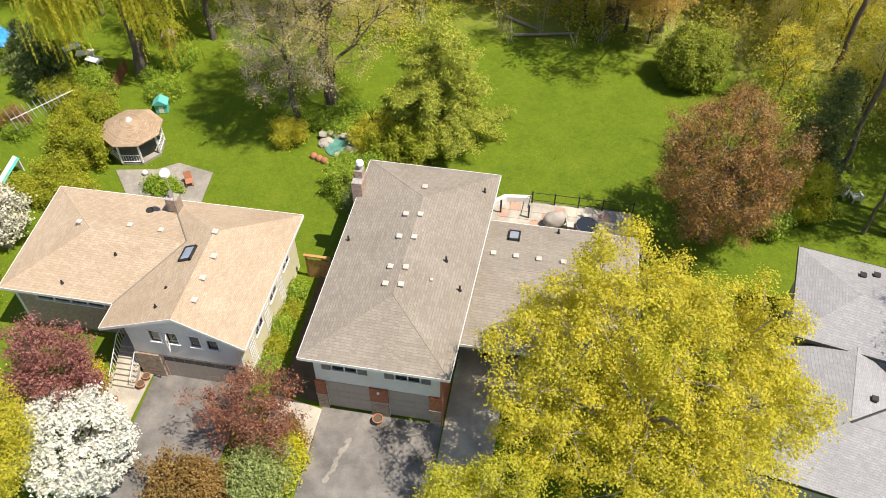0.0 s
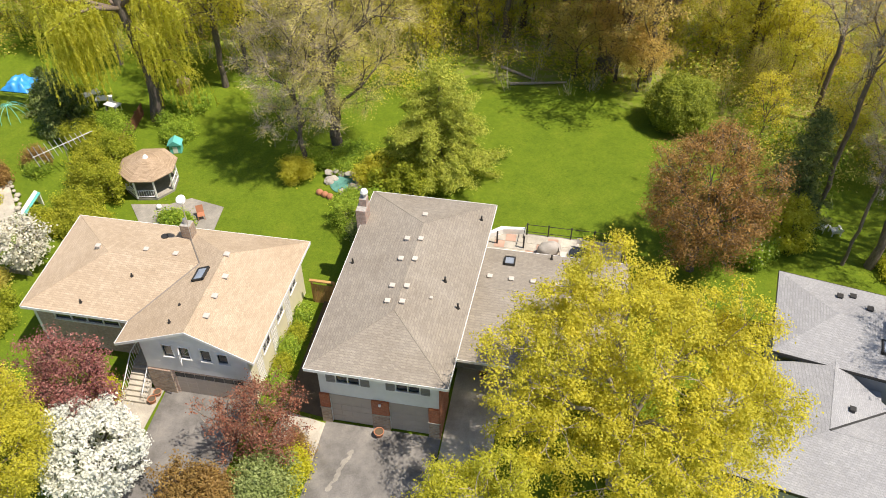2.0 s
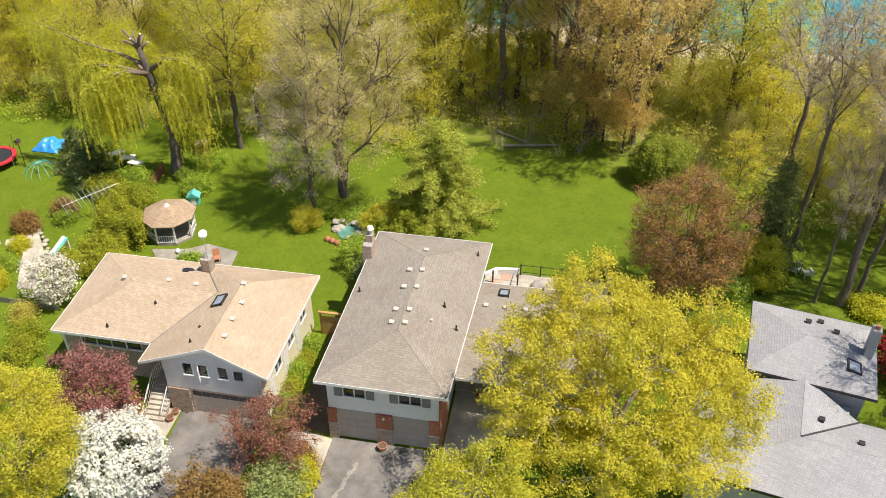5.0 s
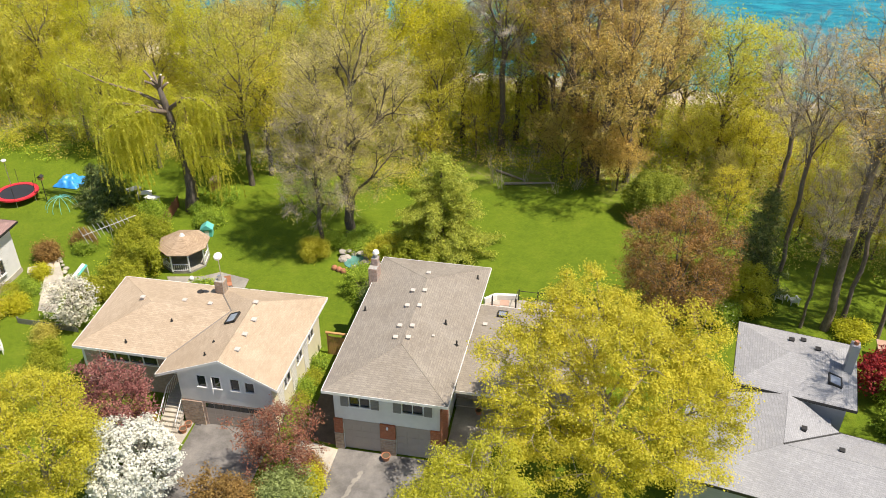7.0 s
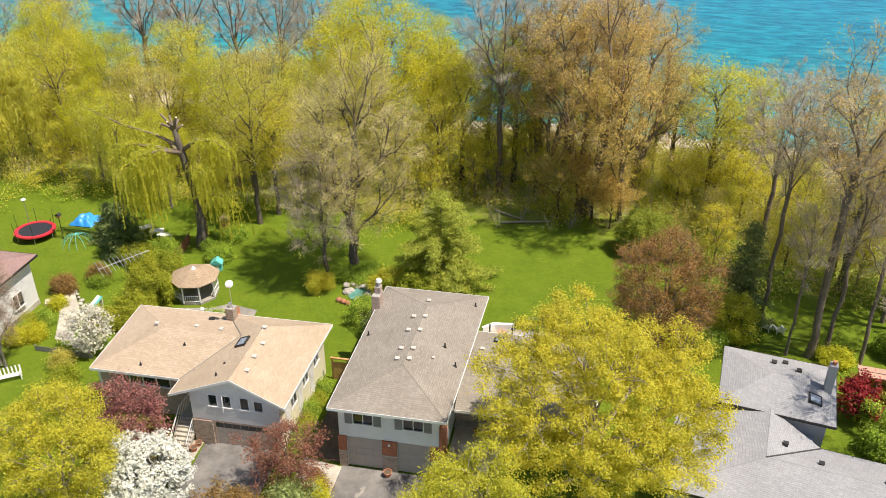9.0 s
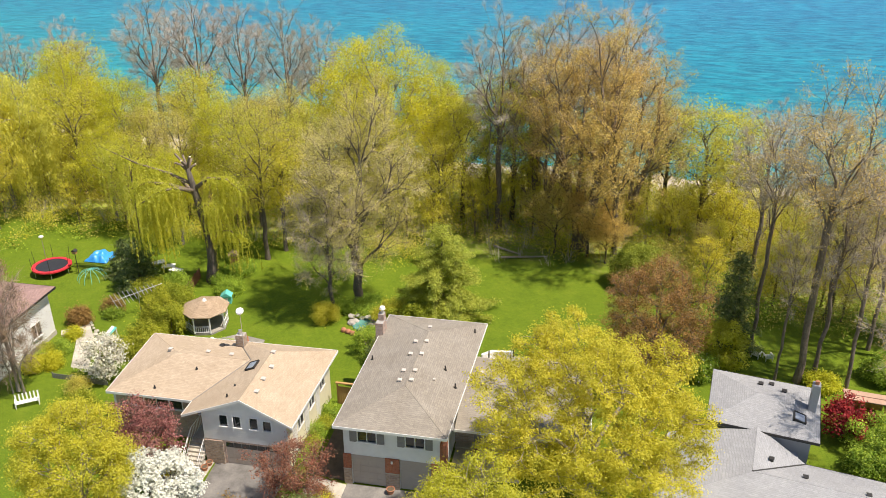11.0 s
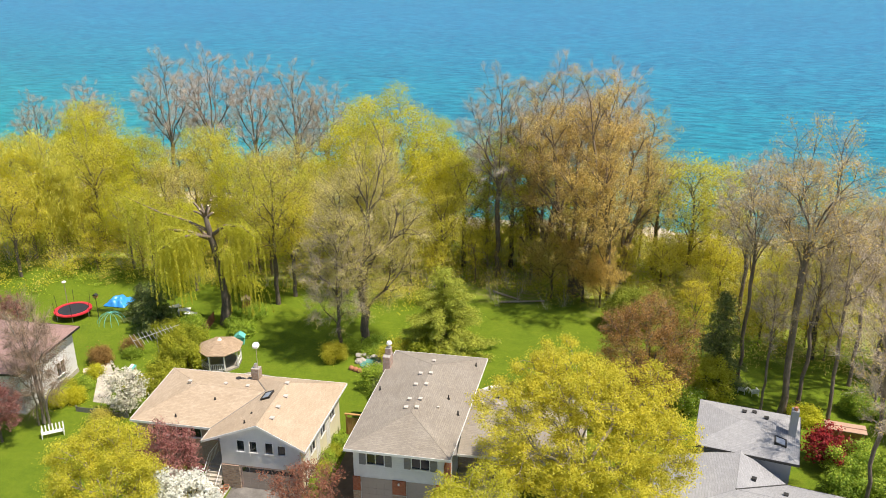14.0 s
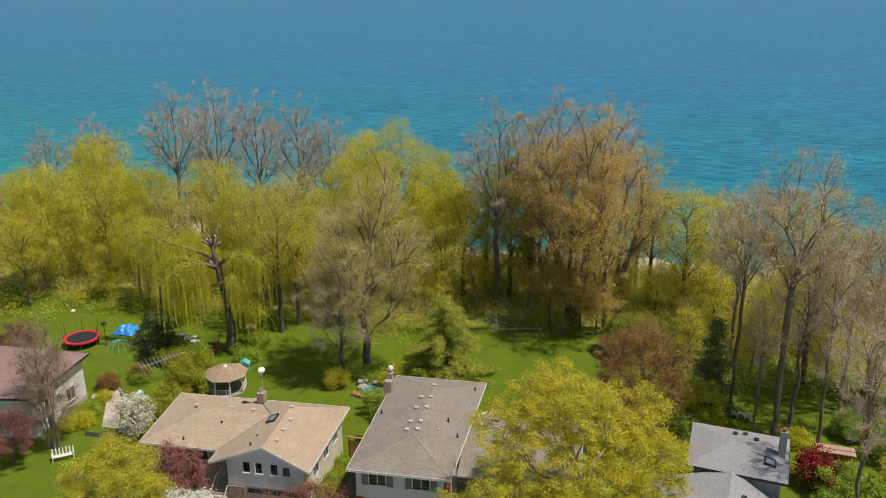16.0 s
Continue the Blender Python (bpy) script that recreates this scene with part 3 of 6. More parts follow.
def conifer(kind, at, height, radius, leaf, label, name, bark_mat="bark_brown", tiers=16, turn=0.0, scale=1.0, droop=0.25, cards=26, size=0.2, ragged=0.12, full=0.62):
    if kind in TREES:
        ob = copy_thing(TREES[kind], pose(*at, 0, 0, turn))
        ob.scale = (scale,) * 3
        return tagged(ob, label)
    rng = np.random.default_rng(hash_of(kind))
    e = thing(name, at, turn, label, "conifer")
    e.scale = (scale,) * 3
    bm = cyl((0, 0, -0.3), (0, 0, height * 0.97), radius * 0.075, 0.03, 8)
    centres = []
    for i in range(tiers):
        f = (i + 0.5) / tiers
        z = height * (0.08 + 0.9 * f)
        n = max(4, int(9 * (1 - f) + 3))
        level = z
        for k in range(n):
            z = min(height * 0.98, max(0.4, level + rng.uniform(-1.3, 1.3) * ragged * height * 0.3))
            a = k * 6.283 / n + rng.uniform(0, 1.2)
            r = radius * ((1 - f) ** full + 0.04) * rng.uniform(0.5, 1.2) * (1 + ragged * math.sin(a * 2.3 + f * 9))
            tip = np.array([math.cos(a) * r, math.sin(a) * r, z - droop * r * rng.uniform(0.3, 1.3)])
            cyl((0, 0, z), tip, 0.05 * (1 - f) + 0.015, 0.01, 4, bm, caps=False)
            for s in np.linspace(0.35, 1.0, max(2, int(r / 0.55))):
                centres.append(np.array([0, 0, z]) * (1 - s) + tip * s)
    part("trunk", bm, bark_mat, e)
    cr = new("crown", cards_mesh("crown", [leaf_cards(rng, centres, (0.3, 0.3, 0.14), cards, size, 0.5, 1.6, 0, 0.4)], leaf))
    cr.parent = e
    TREES[kind] = e
    return e


def shrub(name, at, radii, leaf, label, n=60, leaves=40, size=0.14, lumpy=0.22, spread=0.24, stem="bark_brown", group="", hollow=0.55, category="shrub", turn=0.0, flowers=None):
    """A bush: a few stems and a dense, uneven crown that reaches the ground."""
    if size > 0.085:
        size, leaves = size * 0.6, int(leaves * 2.4)
    rng = np.random.default_rng(hash_of(name + label) + int(abs(at[0] * 31 + at[1] * 17)))
    e = thing(name, at, turn, label, category, group)
    pts = crown_points(rng, n, (0, 0, radii[2] * 0.92), radii, hollow, lumpy, at[0])
    pts[:, 2] = np.maximum(pts[:, 2], 0.1)
    bm = bmesh.new()
    for p in pts[:14]:
        cyl((p[0] * 0.08, p[1] * 0.08, -0.1), p * 0.95, 0.03, 0.01, 5, bm, caps=False)
    part("stem", bm, stem, e)
    cr = new("foliage", cards_mesh("foliage", [leaf_cards(rng, pts, spread, leaves, size, 0.6)], leaf))
    cr.parent = e
    if flowers:
        fl = new("blossom", cards_mesh("blossom", [leaf_cards(rng, pts * (1.05, 1.05, 1.05), spread, flowers[1], flowers[2], 0.8)], flowers[0]))
        fl.parent = e
    return e


def tube(points, radii, sides=8):
    """A round limb through the points; its end is closed."""
    bm, rings = bmesh.new(), []
    pts = [Vector(p) for p in points]
    for i, (p, r) in enumerate(zip(pts, radii)):
        w = (pts[min(i + 1, len(pts) - 1)] - pts[max(i - 1, 0)]).normalized()
        u = w.cross(Vector((0.3, 0.9, 0.2))).normalized()
        v = w.cross(u)
        rings.append([bm.verts.new(p + (u * math.cos(k * 6.2832 / sides) + v * math.sin(k * 6.2832 / sides)) * r) for k in range(sides)])
    for a, b in zip(rings, rings[1:]):
        for k in range(sides):
            bm.faces.new((a[k], a[(k + 1) % sides], b[(k + 1) % sides], b[k]))
    bm.faces.new(rings[-1]), bm.faces.new(rings[0][::-1])
    return bm


def lopped_willow(at):
    """An old leaning willow, its top sawn to stubs, with curtains of hanging shoots."""
    e = thing("willow_tree", at, 0, "old leaning willow with a lopped top and hanging yellow-green shoots", "tree")
    rng = np.random.default_rng(31)
    part("trunk", tube([(0.1, 0, -0.4), (0.0, 0, 0.4), (0.3, 0, 2.6), (0.15, 0.2, 5.2), (-0.5, 0.3, 8.4), (-1.1, 0.3, 11.6), (-1.3, 0.2, 13.2)],
                       [0.95, 0.72, 0.58, 0.52, 0.44, 0.34, 0.24], 10), "bark_dark", e, smooth=True)
    limbs_at = [([(-1.1, 0.3, 11.4), (-3.2, -0.2, 12.6), (-6.4, -0.6, 13.6), (-10.4, -0.9, 15.4)], (0.2, 0.15, 0.1, 0.03)),
                ([(-0.9, 0.3, 10.4), (-2.6, -1.0, 11.6), (-5.0, -1.6, 12.0), (-7.0, -1.8, 11.2)], (0.26, 0.2, 0.13, 0.05)),
                ([(-0.9, 0.3, 10.6), (-1.8, -2.2, 11.8), (-2.8, -4.0, 11.9), (-4.4, -5.0, 10.8)], (0.24, 0.18, 0.12, 0.05)),
                ([(-0.8, 0.3, 10.0), (-3.0, 1.6, 11.2), (-5.6, 2.6, 11.4)], (0.24, 0.16, 0.06)),
                ([(-0.9, 0.3, 10.8), (1.0, 0.2, 12.2), (3.0, 0.0, 12.3), (4.6, -0.2, 11.2)], (0.24, 0.18, 0.12, 0.05)),
                ([(-0.5, 0.3, 8.4), (1.0, -1.2, 9.8), (2.4, -2.0, 9.6)], (0.2, 0.13, 0.05)),
                ([(0.2, 0.2, 4.6), (1.5, -0.1, 6.2), (3.0, -0.2, 6.4), (3.9, -0.2, 5.2)], (0.2, 0.15, 0.1, 0.04))]
    roots = []
    for pts, rad in limbs_at:
        part("limb", tube(pts, rad, 7), "bark_brown", e, smooth=True)
        for a, b in zip(pts[1:], pts[2:]):
            for f in np.linspace(0, 1, 9):
                roots.append(np.array(a) * (1 - f) + np.array(b) * f)
    for k in range(7):
        a = k * 0.9 + 0.3
        foot = np.array([-1.3, 0.2, 12.6 + 0.08 * k])
        out = foot + np.array([math.cos(a) * 1.1 - 0.2, math.sin(a) * 0.9, 1.0 + 0.28 * (k % 4)])
        stub = part("stub", tube([foot, foot * 0.5 + out * 0.5 + (0, 0, 0.2), out], (0.16, 0.13, 0.11), 8), "bark_brown", e, smooth=True)
        way = Vector(out - foot).normalized()
        part("cut", cyl(Vector(out) - way * 0.02, Vector(out) + way * 0.02, 0.105, n=10), "cut_wood", stub, "pale sawn end")
    leaves = []
    for r in roots:
        for _ in range(rng.integers(1, 10) if r[2] > 8 else 2):
            way = rng.normal(0, 0.65, 2)
            start = r + np.append(rng.normal(0, 0.3, 2), rng.normal(0.1, 0.2))
            ln = min(rng.uniform(1.2, 8.0) * (1 if r[0] < 0 else 0.7), start[2] - 1.6)
            n = int(ln * 15)
            f = np.sort(rng.uniform(0, 1, n))
            arc = 1 - np.exp(-f * 4)
            leaves.append(np.stack([start[0] + way[0] * arc, start[1] + way[1] * arc, start[2] + 0.35 * np.sin(f * 6) * (f < 0.5) - ln * f], 1))
    cr = new("hanging_foliage", cards_mesh("hanging_foliage", [leaf_cards(rng, np.concatenate(leaves), (0.05, 0.05, 0.08), 2, 0.085, 0.2, 1.8, 0.02, 0.36)], "leaf_weep"))
    cr.parent = e
    tw = new("crown", cards_mesh("crown", [leaf_cards(rng, roots, (0.7, 0.7, 0.45), 60, 0.07, 0.5)], "leaf_weep"))
    tw.parent = e
    return e


# ---------------------------------------------------------------- ground, lake, paving
WATER_Z = -6.0


def smooth(a, b, v):
    f = min(1.0, max(0.0, (v - a) / (b - a)))
    return f * f * (3 - 2 * f)


def ground_z(x, y):
    z = -0.5 * smooth(3, 17, y) if -3.2 > x or x > 7 else -0.5 * smooth(8, 17, y)
    shore = y + 0.09 * x
    z -= 5.0 * smooth(58, 80, shore) + 1.0 * smooth(80, 102, shore) + 3.0 * smooth(100, 140, shore)
    rough = smooth(36, 44, y) * 0.25
    return z + rough * noise.noise(Vector((x * 0.15, y * 0.15, 3)))


def build_ground():
    xs = [-3000, -800, -300] + [-160 + 4 * i for i in range(71)] + [200, 400, 900, 3000]
    ys = [-2500, -400, -120] + [-60 + 3 * i for i in range(66)] + [160, 300, 900, 4700]
    verts = [(x, y, ground_z(x, y)) for y in ys for x in xs]
    n = len(xs)
    faces = [(j * n + i, j * n + i + 1, (j + 1) * n + i + 1, (j + 1) * n + i) for j in range(len(ys) - 1) for i in range(n - 1)]
    me = mesh_of("ground", verts, faces, ["ground", "sand"], True)
    for p in me.polygons:
        s = p.center.y + 0.09 * p.center.x
        p.material_index = 1 if 80 < s < 300 and abs(p.center.x) < 300 else 0
    tagged(new("ground", me), "green lawn and leaf-strewn woodland ground sloping to a sandy shore", "ground", kind="structure")
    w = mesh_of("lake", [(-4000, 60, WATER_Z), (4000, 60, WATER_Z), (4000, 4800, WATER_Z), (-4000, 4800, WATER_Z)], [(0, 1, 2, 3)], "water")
    tagged(new("water", w), "turquoise to blue lake, ripple light and distant sky blue painted into its colour", "lake", kind="structure")


def flat(name, points, z0, z1, mat, label, category="paving"):
    ob = part(name, slab(points, z0, z1), mat)
    return tagged(ob, label, category, kind="structure")


build_ground()
main_drive = flat("driveway", [(0.15, -40), (7.2, -40), (7.2, -0.12), (0.05, -0.12)], -0.3, 0.02, "asphalt", "grey worn asphalt driveway with pale stains", "driveway")
streak = random.Random(8)
for k in range(9):
    u = k / 8
    cx, cy, w, d = 2.15 - 0.7 * u + streak.uniform(-0.08, 0.08), -2.05 - 2.5 * u, streak.uniform(0.09, 0.2), streak.uniform(0.22, 0.38)
    ring = [(cx + w * streak.uniform(0.6, 1.2) * math.cos(i * 0.785) - 0.28 * d * math.sin(i * 0.785) * -1, cy + d * streak.uniform(0.7, 1.2) * math.sin(i * 0.785)) for i in range(8)]
    part("stain", slab(ring, 0.021, 0.0235 + 0.0002 * k), "flag", main_drive, "pale dried streak")
flat("driveway", [(-9.0, -40), (-4.6, -40), (-4.7, 0.72), (-10.6, 0.72)], -0.3, 0.02, "asphalt", "cracked grey asphalt driveway beside the shrubs", "driveway")
flat("walkway", [(7.3, -9), (10.2, -9), (10.4, 2.0), (12.6, 2.2), (12.6, 5.4), (7.3, 5.4)], -0.3, 0.05, "concrete", "pale concrete entrance walk in dappled shade", "walkway")
flat("walkway", [(-2.9, -2.0), (0.05, -3.4), (0.05, -0.3), (-2.9, 0.2)], -0.3, 0.04, "concrete", "pale concrete slab beside the garage", "walkway")
flat("walkway", [(-14.2, -2.6), (-10.7, -3.6), (-10.7, 0.4), (-13.0, 0.4)], -0.3, 0.05, "concrete", "cream concrete landing at the foot of steps", "walkway")
flat("walkway", [(-29.2, 9.5), (-27.7, 10.0), (-30.4, 15.5), (-32.7, 18.3), (-33.2, 17.4), (-34.6, 16.4), (-34.1, 15.6), (-32.5, 15.9)], -0.9, -0.28, "concrete", "pale garden path beside the white house", "walkway")
flat("patio", [(-19.5, 15.2), (-13.6, 14.6), (-14.0, 18.6), (-17.0, 19.2), (-18.4, 18.2), (-21.5, 17.6)], -0.9, -0.42, "flag", "irregular flagstone patio by the gazebo", "patio")


# dark ground strip that deepens the house's shade in the side gap
flat("planting_bed", [(-2.7, 0.4), (-0.06, 0.1), (-0.06, 15.0), (-2.2, 13.0), (-2.9, 9.5)], -0.6, 0.03, "soil", "dark strip standing in for the shade between the houses", "soil")


# ---------------------------------------------------------------- roof fittings
def roof_vent(parent, x, y, z, s=0.135, mat="vent", tall=0.15):
    bm = box(x - s, x + s, y - s, y + s, z - 0.12, z + tall * 0.6)
    box(x - s * 1.25, x + s * 1.25, y - s * 1.25, y + s * 1.25, z + tall * 0.6, z + tall, 0.02, bm)
    return part("roof_vent", bm, mat, parent, "weathered square roof vent")


def stack_pipe(parent, x, y, z, h=0.35):
    bm = cyl((x, y, z - 0.15), (x, y, z + h), 0.06, n=8)
    cyl((x, y, z - 0.1), (x, y, z + 0.08), 0.15, 0.08, 8, bm)
    return part("vent_pipe", bm, "dark", parent, "dark plumbing vent pipe")


def skylight(parent, cx, cy, z, w, d, slope_x=0.0, slope_y=0.0):
    m = Matrix.Translation((cx, cy, z)) @ Euler((math.atan(slope_y), -math.atan(slope_x), 0)).to_matrix().to_4x4()
    bm = bmesh.new()
    for x0, x1, y0, y1 in ((-w / 2, w / 2, -d / 2, -d / 2 + 0.09), (-w / 2, w / 2, d / 2 - 0.09, d / 2), (-w / 2, -w / 2 + 0.09, -d / 2, d / 2), (w / 2 - 0.09, w / 2, -d / 2, d / 2)):
        box(x0, x1, y0, y1, -0.1, 0.12, bm=bm)
    bm.transform(m)
    s = part("skylight", bm, "dark", parent, "dark-framed roof skylight")
    g = box(-w / 2 + 0.08, w / 2 - 0.08, -d / 2 + 0.08, d / 2 - 0.08, 0.03, 0.07)
    g.transform(m)
    part("pane", g, "sky_tint_pane", s)
    return s


def edge_trim(parent, pts, mat="white", drop=0.2, out=0.03, name="fascia"):
    """A board along a roof edge, point to point."""
    for a, b in zip(pts, pts[1:]):
        a, b = Vector(a), Vector(b)
        d = (b - a).normalized()
        side = Vector((d.y, -d.x, 0)).normalized() * out
        bm = bmesh.new()
        c = []
        for p in (a, b):
            for s in (-0.01, 1):
                for h in (-drop, 0.015):
                    c.append(bm.verts.new(p + side * s + Vector((0, 0, h))))
        for f in ((0, 1, 3, 2), (4, 6, 7, 5), (0, 4, 5, 1), (2, 3, 7, 6), (1, 5, 7, 3), (0, 2, 6, 4)):
            bm.faces.new([c[i] for i in f])
        part(name, bm, mat, parent)


def garage_door(parent, x0, x1, y, h, mat="garage", rows=4, glazed=False):
    door = part("garage_door", box(x0, x1, y, y + 0.06, 0.03, h), mat, parent, "taupe panelled garage door")
    n = max(3, int((x1 - x0) / 0.6))
    for r in range(rows):
        for c in range(n):
            u0, u1 = x0 + (x1 - x0) * c / n + 0.015, x0 + (x1 - x0) * (c + 1) / n - 0.015
            z0, z1 = 0.06 + (h - 0.06) * r / rows + 0.012, 0.06 + (h - 0.06) * (r + 1) / rows - 0.012
            top = glazed and r == rows - 1
            part("pane" if top else "panel", box(u0, u1, y - 0.015, y + 0.01, z0, z1, 0.01), "glass" if top else mat, door)
    return door


# ---------------------------------------------------------------- the grey-roofed house
def main_house():
    h = thing("house", label="two-storey white house with a grey-brown hip roof and two garage doors", category="house")
    ez, rz = 5.54, 6.62
    FL, FR, BR, BL = (-0.6, -0.6), (7.7, -0.6), (8.3, 15.55), (-0.45, 15.55)
    v = [(*FL, ez), (*FR, ez), (*BR, ez), (*BL, ez), (3.75, 3.7, rz), (3.95, 11.6, rz)]
    part("roof", sheet(v, [[0, 1, 4], [1, 2, 5, 4], [2, 3, 5], [3, 0, 4, 5]], 0.14), "roof_grey", h, "grey-brown asphalt shingle roof")
    edge_trim(h, [v[0], v[1], v[2], v[3], v[0]], "white")
    bm = bmesh.new()
    cyl(Vector(v[4]), Vector(v[5]), 0.022, n=6, bm=bm)
    for a, b in ((0, 4), (1, 4), (2, 5), (3, 5)):
        cyl(Vector(v[a]), Vector(v[b]), 0.022, n=6, bm=bm)
    part("ridge_cap", bm, "roof_grey", h)
    part("soffit", slab([(-0.55, -0.55), (7.68, -0.55), (8.25, 15.5), (-0.4, 15.5)], 5.33, 5.38), "white", h)
    holes = [(0.5, 3.02, -0.1, 2.3), (4.12, 6.45, -0.1, 2.3), (1.05, 2.4, 3.98, 5.1), (4.6, 5.95, 3.98, 5.1)]
    part("wall", wall(-0.05, 7.1, -0.4, 5.36, 0.2, holes, "x", 0.0), "siding_white", h, "white siding front wall")
    part("wall", wall(0.2, 15.0, -0.6, 5.36, 0.2, [(3.0, 4.2, 3.9, 5.0), (8.0, 9.2, 3.9, 5.0)], "y", -0.05), "siding_white", h)
    part("wall", wall(0.2, 15.0, -0.6, 5.36, 0.2, [], "y", 6.9), "siding_white", h)
    part("wall", wall(0.15, 6.9, -0.6, 5.36, 0.2, [(1.5, 3.2, 0.6, 2.0), (4.2, 5.8, 3.7, 5.0)], "x", 14.8), "siding_white", h)
    part("header", box(0.45, 6.5, -0.02, -0.003, 2.3, 2.72), "garage", h, "taupe board over the garage doors")
    for x0, x1 in ((-0.12, 0.48), (3.04, 4.1), (6.47, 7.16)):
        part("pillar_base", box(x0, x1, -0.14, -0.004, -0.2, 1.42, 0.015), "stone", h, "rough stone pillar base")
        part("pillar_cap", box(x0 - 0.03, x1 + 0.03, -0.17, -0.004, 1.42, 1.49, 0.01), "concrete", h)
        part("pillar", box(x0, x1, -0.14, -0.004, 1.49, 2.76, 0.01), "red_brick", h, "red brick garage pillar")
    part("side_brick", box(7.104, 7.2, -0.14, 2.6, -0.2, 4.6, 0.01), "red_brick", h, "red brick facing on the side wall")
    garage_door(h, 0.5, 3.02, 0.06, 2.3)
    garage_door(h, 4.12, 6.45, 0.06, 2.3)
    for a, b in ((1.05, 2.4), (4.6, 5.95)):
        window(h, "x", 0.0, a, b, 3.98, 5.1, -1, 1)
        for u in (a - 0.62, b + 0.08):
            sh = part("shutter", box(u, u + 0.54, -0.05, -0.004, 3.9, 5.15, 0.01), "shutter", h, "grey louvred shutter")
            for k in range(8):
                part("slat", box(u + 0.05, u + 0.49, -0.065, -0.048, 3.98 + k * 0.14, 4.06 + k * 0.14), "shutter", sh)
    for a in (3.0, 8.0):
        window(h, "y", -0.05, a, a + 1.2, 3.9, 5.0, -1, 1)
    window(h, "x", 15.0, 1.5, 3.2, 0.6, 2.0, 1, 1)
    window(h, "x", 15.0, 4.2, 5.8, 3.7, 5.0, 1, 1)
    wall_lamp = part("wall_lamp", box(3.5, 3.64, -0.26, -0.14, 2.42, 2.62, 0.02), "white", h, "small white wall lamp")
    # chimney against the side wall
    ch = part("chimney", box(-0.75, -0.08, 11.9, 13.1, -0.5, 6.75, 0.02), "pale_brick", h, "pale brick chimney")
    part("chimney_stack", box(-0.62, -0.12, 12.4, 13.0, 6.75, 7.35, 0.02), "pale_brick", ch)
    part("flue", cyl((-0.3, 12.7, 7.35), (-0.3, 12.7, 7.75), 0.12, n=12), "metal", ch)
    part("flue_cap", cyl((-0.3, 12.7, 7.75), (-0.3, 12.7, 7.95), 0.27, 0.2, 14), "white", ch, "white round chimney cap")
    # vents in two rows along the ridge
    sl = (rz - ez) / 4.35
    for y in (4.45, 5.75, 8.15, 10.05):
        for x in (3.16, 4.06):
            roof_vent(h, x, y, rz - abs(x - 3.85) * sl + 0.02)
    roof_vent(h, 3.8, 12.77, rz - (12.77 - 11.6) * 0.27)
    stack_pipe(h, 7.5, 13.6, 5.72), stack_pipe(h, 6.15, 7.15, 6.05), stack_pipe(h, 7.25, 5.35, 5.75), stack_pipe(h, 0.0, 8.1, 5.68)
    roof_vent(h, 5.6, 5.45, 6.18, 0.08, "vent", 0.1)
    # lower wing beside it
    wz, wr = 3.42, 4.66
    w = [(7.55, 3.3, wz), (17.6, 3.3, wz), (17.6, 13.45, wz), (7.55, 13.45, wz), (7.55, 8.4, wr), (13.4, 8.4, wr)]
    part("roof", sheet(w, [[0, 1, 5, 4], [1, 2, 5], [2, 3, 4, 5]], 0.14), "roof_grey", h, "grey-brown shingle roof of the lower wing")
    edge_trim(h, [w[0], w[1], w[2], w[3]], "white")
    bm = bmesh.new()
    cyl(w[4], w[5], 0.022, n=6, bm=bm), cyl(w[1], w[5], 0.022, n=6, bm=bm), cyl(w[2], w[5], 0.022, n=6, bm=bm)
    part("ridge_cap", bm, "roof_grey", h)
    part("soffit", slab([(7.104, 3.36), (17.5, 3.36), (17.5, 13.4), (7.104, 13.4)], 3.2, 3.26), "shutter", h)
    part("wall", wall(7.104, 17.0, -0.6, 3.2, 0.2, [(8.6, 9.6, -0.1, 2.1), (10.6, 13.0, 0.7, 2.1)], "x", 6.2), "stone", h, "stone-faced porch wall")
    part("wall", wall(6.4, 12.8, -0.6, 3.2, 0.2, [], "y", 16.8), "siding_white", h)
    part("wall", wall(7.104, 17.0, -0.6, 3.2, 0.2, [(9.0, 11.4, 0.62, 2.7), (13.0, 15.0, 1.2, 2.5)], "x", 12.8), "siding_white", h)
    part("front_door", box(8.6, 9.6, 6.24, 6.3, 0.0, 2.1, 0.01), "shutter", h, "grey front door in the porch")
    window(h, "x", 6.2, 10.6, 13.0, 0.7, 2.1, -1, 2)
    window(h, "x", 13.0, 9.0, 11.4, 0.62, 2.7, 1, 1)
    window(h, "x", 13.0, 13.0, 15.0, 1.2, 2.5, 1, 1)
    part("porch_post", box(12.9, 13.05, 3.6, 3.75, 0.05, 3.2), "dark", h)
    part("porch_floor", box(7.21, 13.2, 5.42, 6.19, -0.3, 0.1), "concrete", h)
    skylight(h, 9.72, 11.9, 3.42 + (13.45 - 11.9) * 0.2455 + 0.05, 0.75, 1.05, 0, -0.2455)
    for x in (8.65, 10.05, 11.45, 12.95):
        roof_vent(h, x, 9.7, 3.42 + (13.45 - 9.7) * 0.2455 + 0.02)
    stack_pipe(h, 12.46, 12.9, 3.6)
    return h


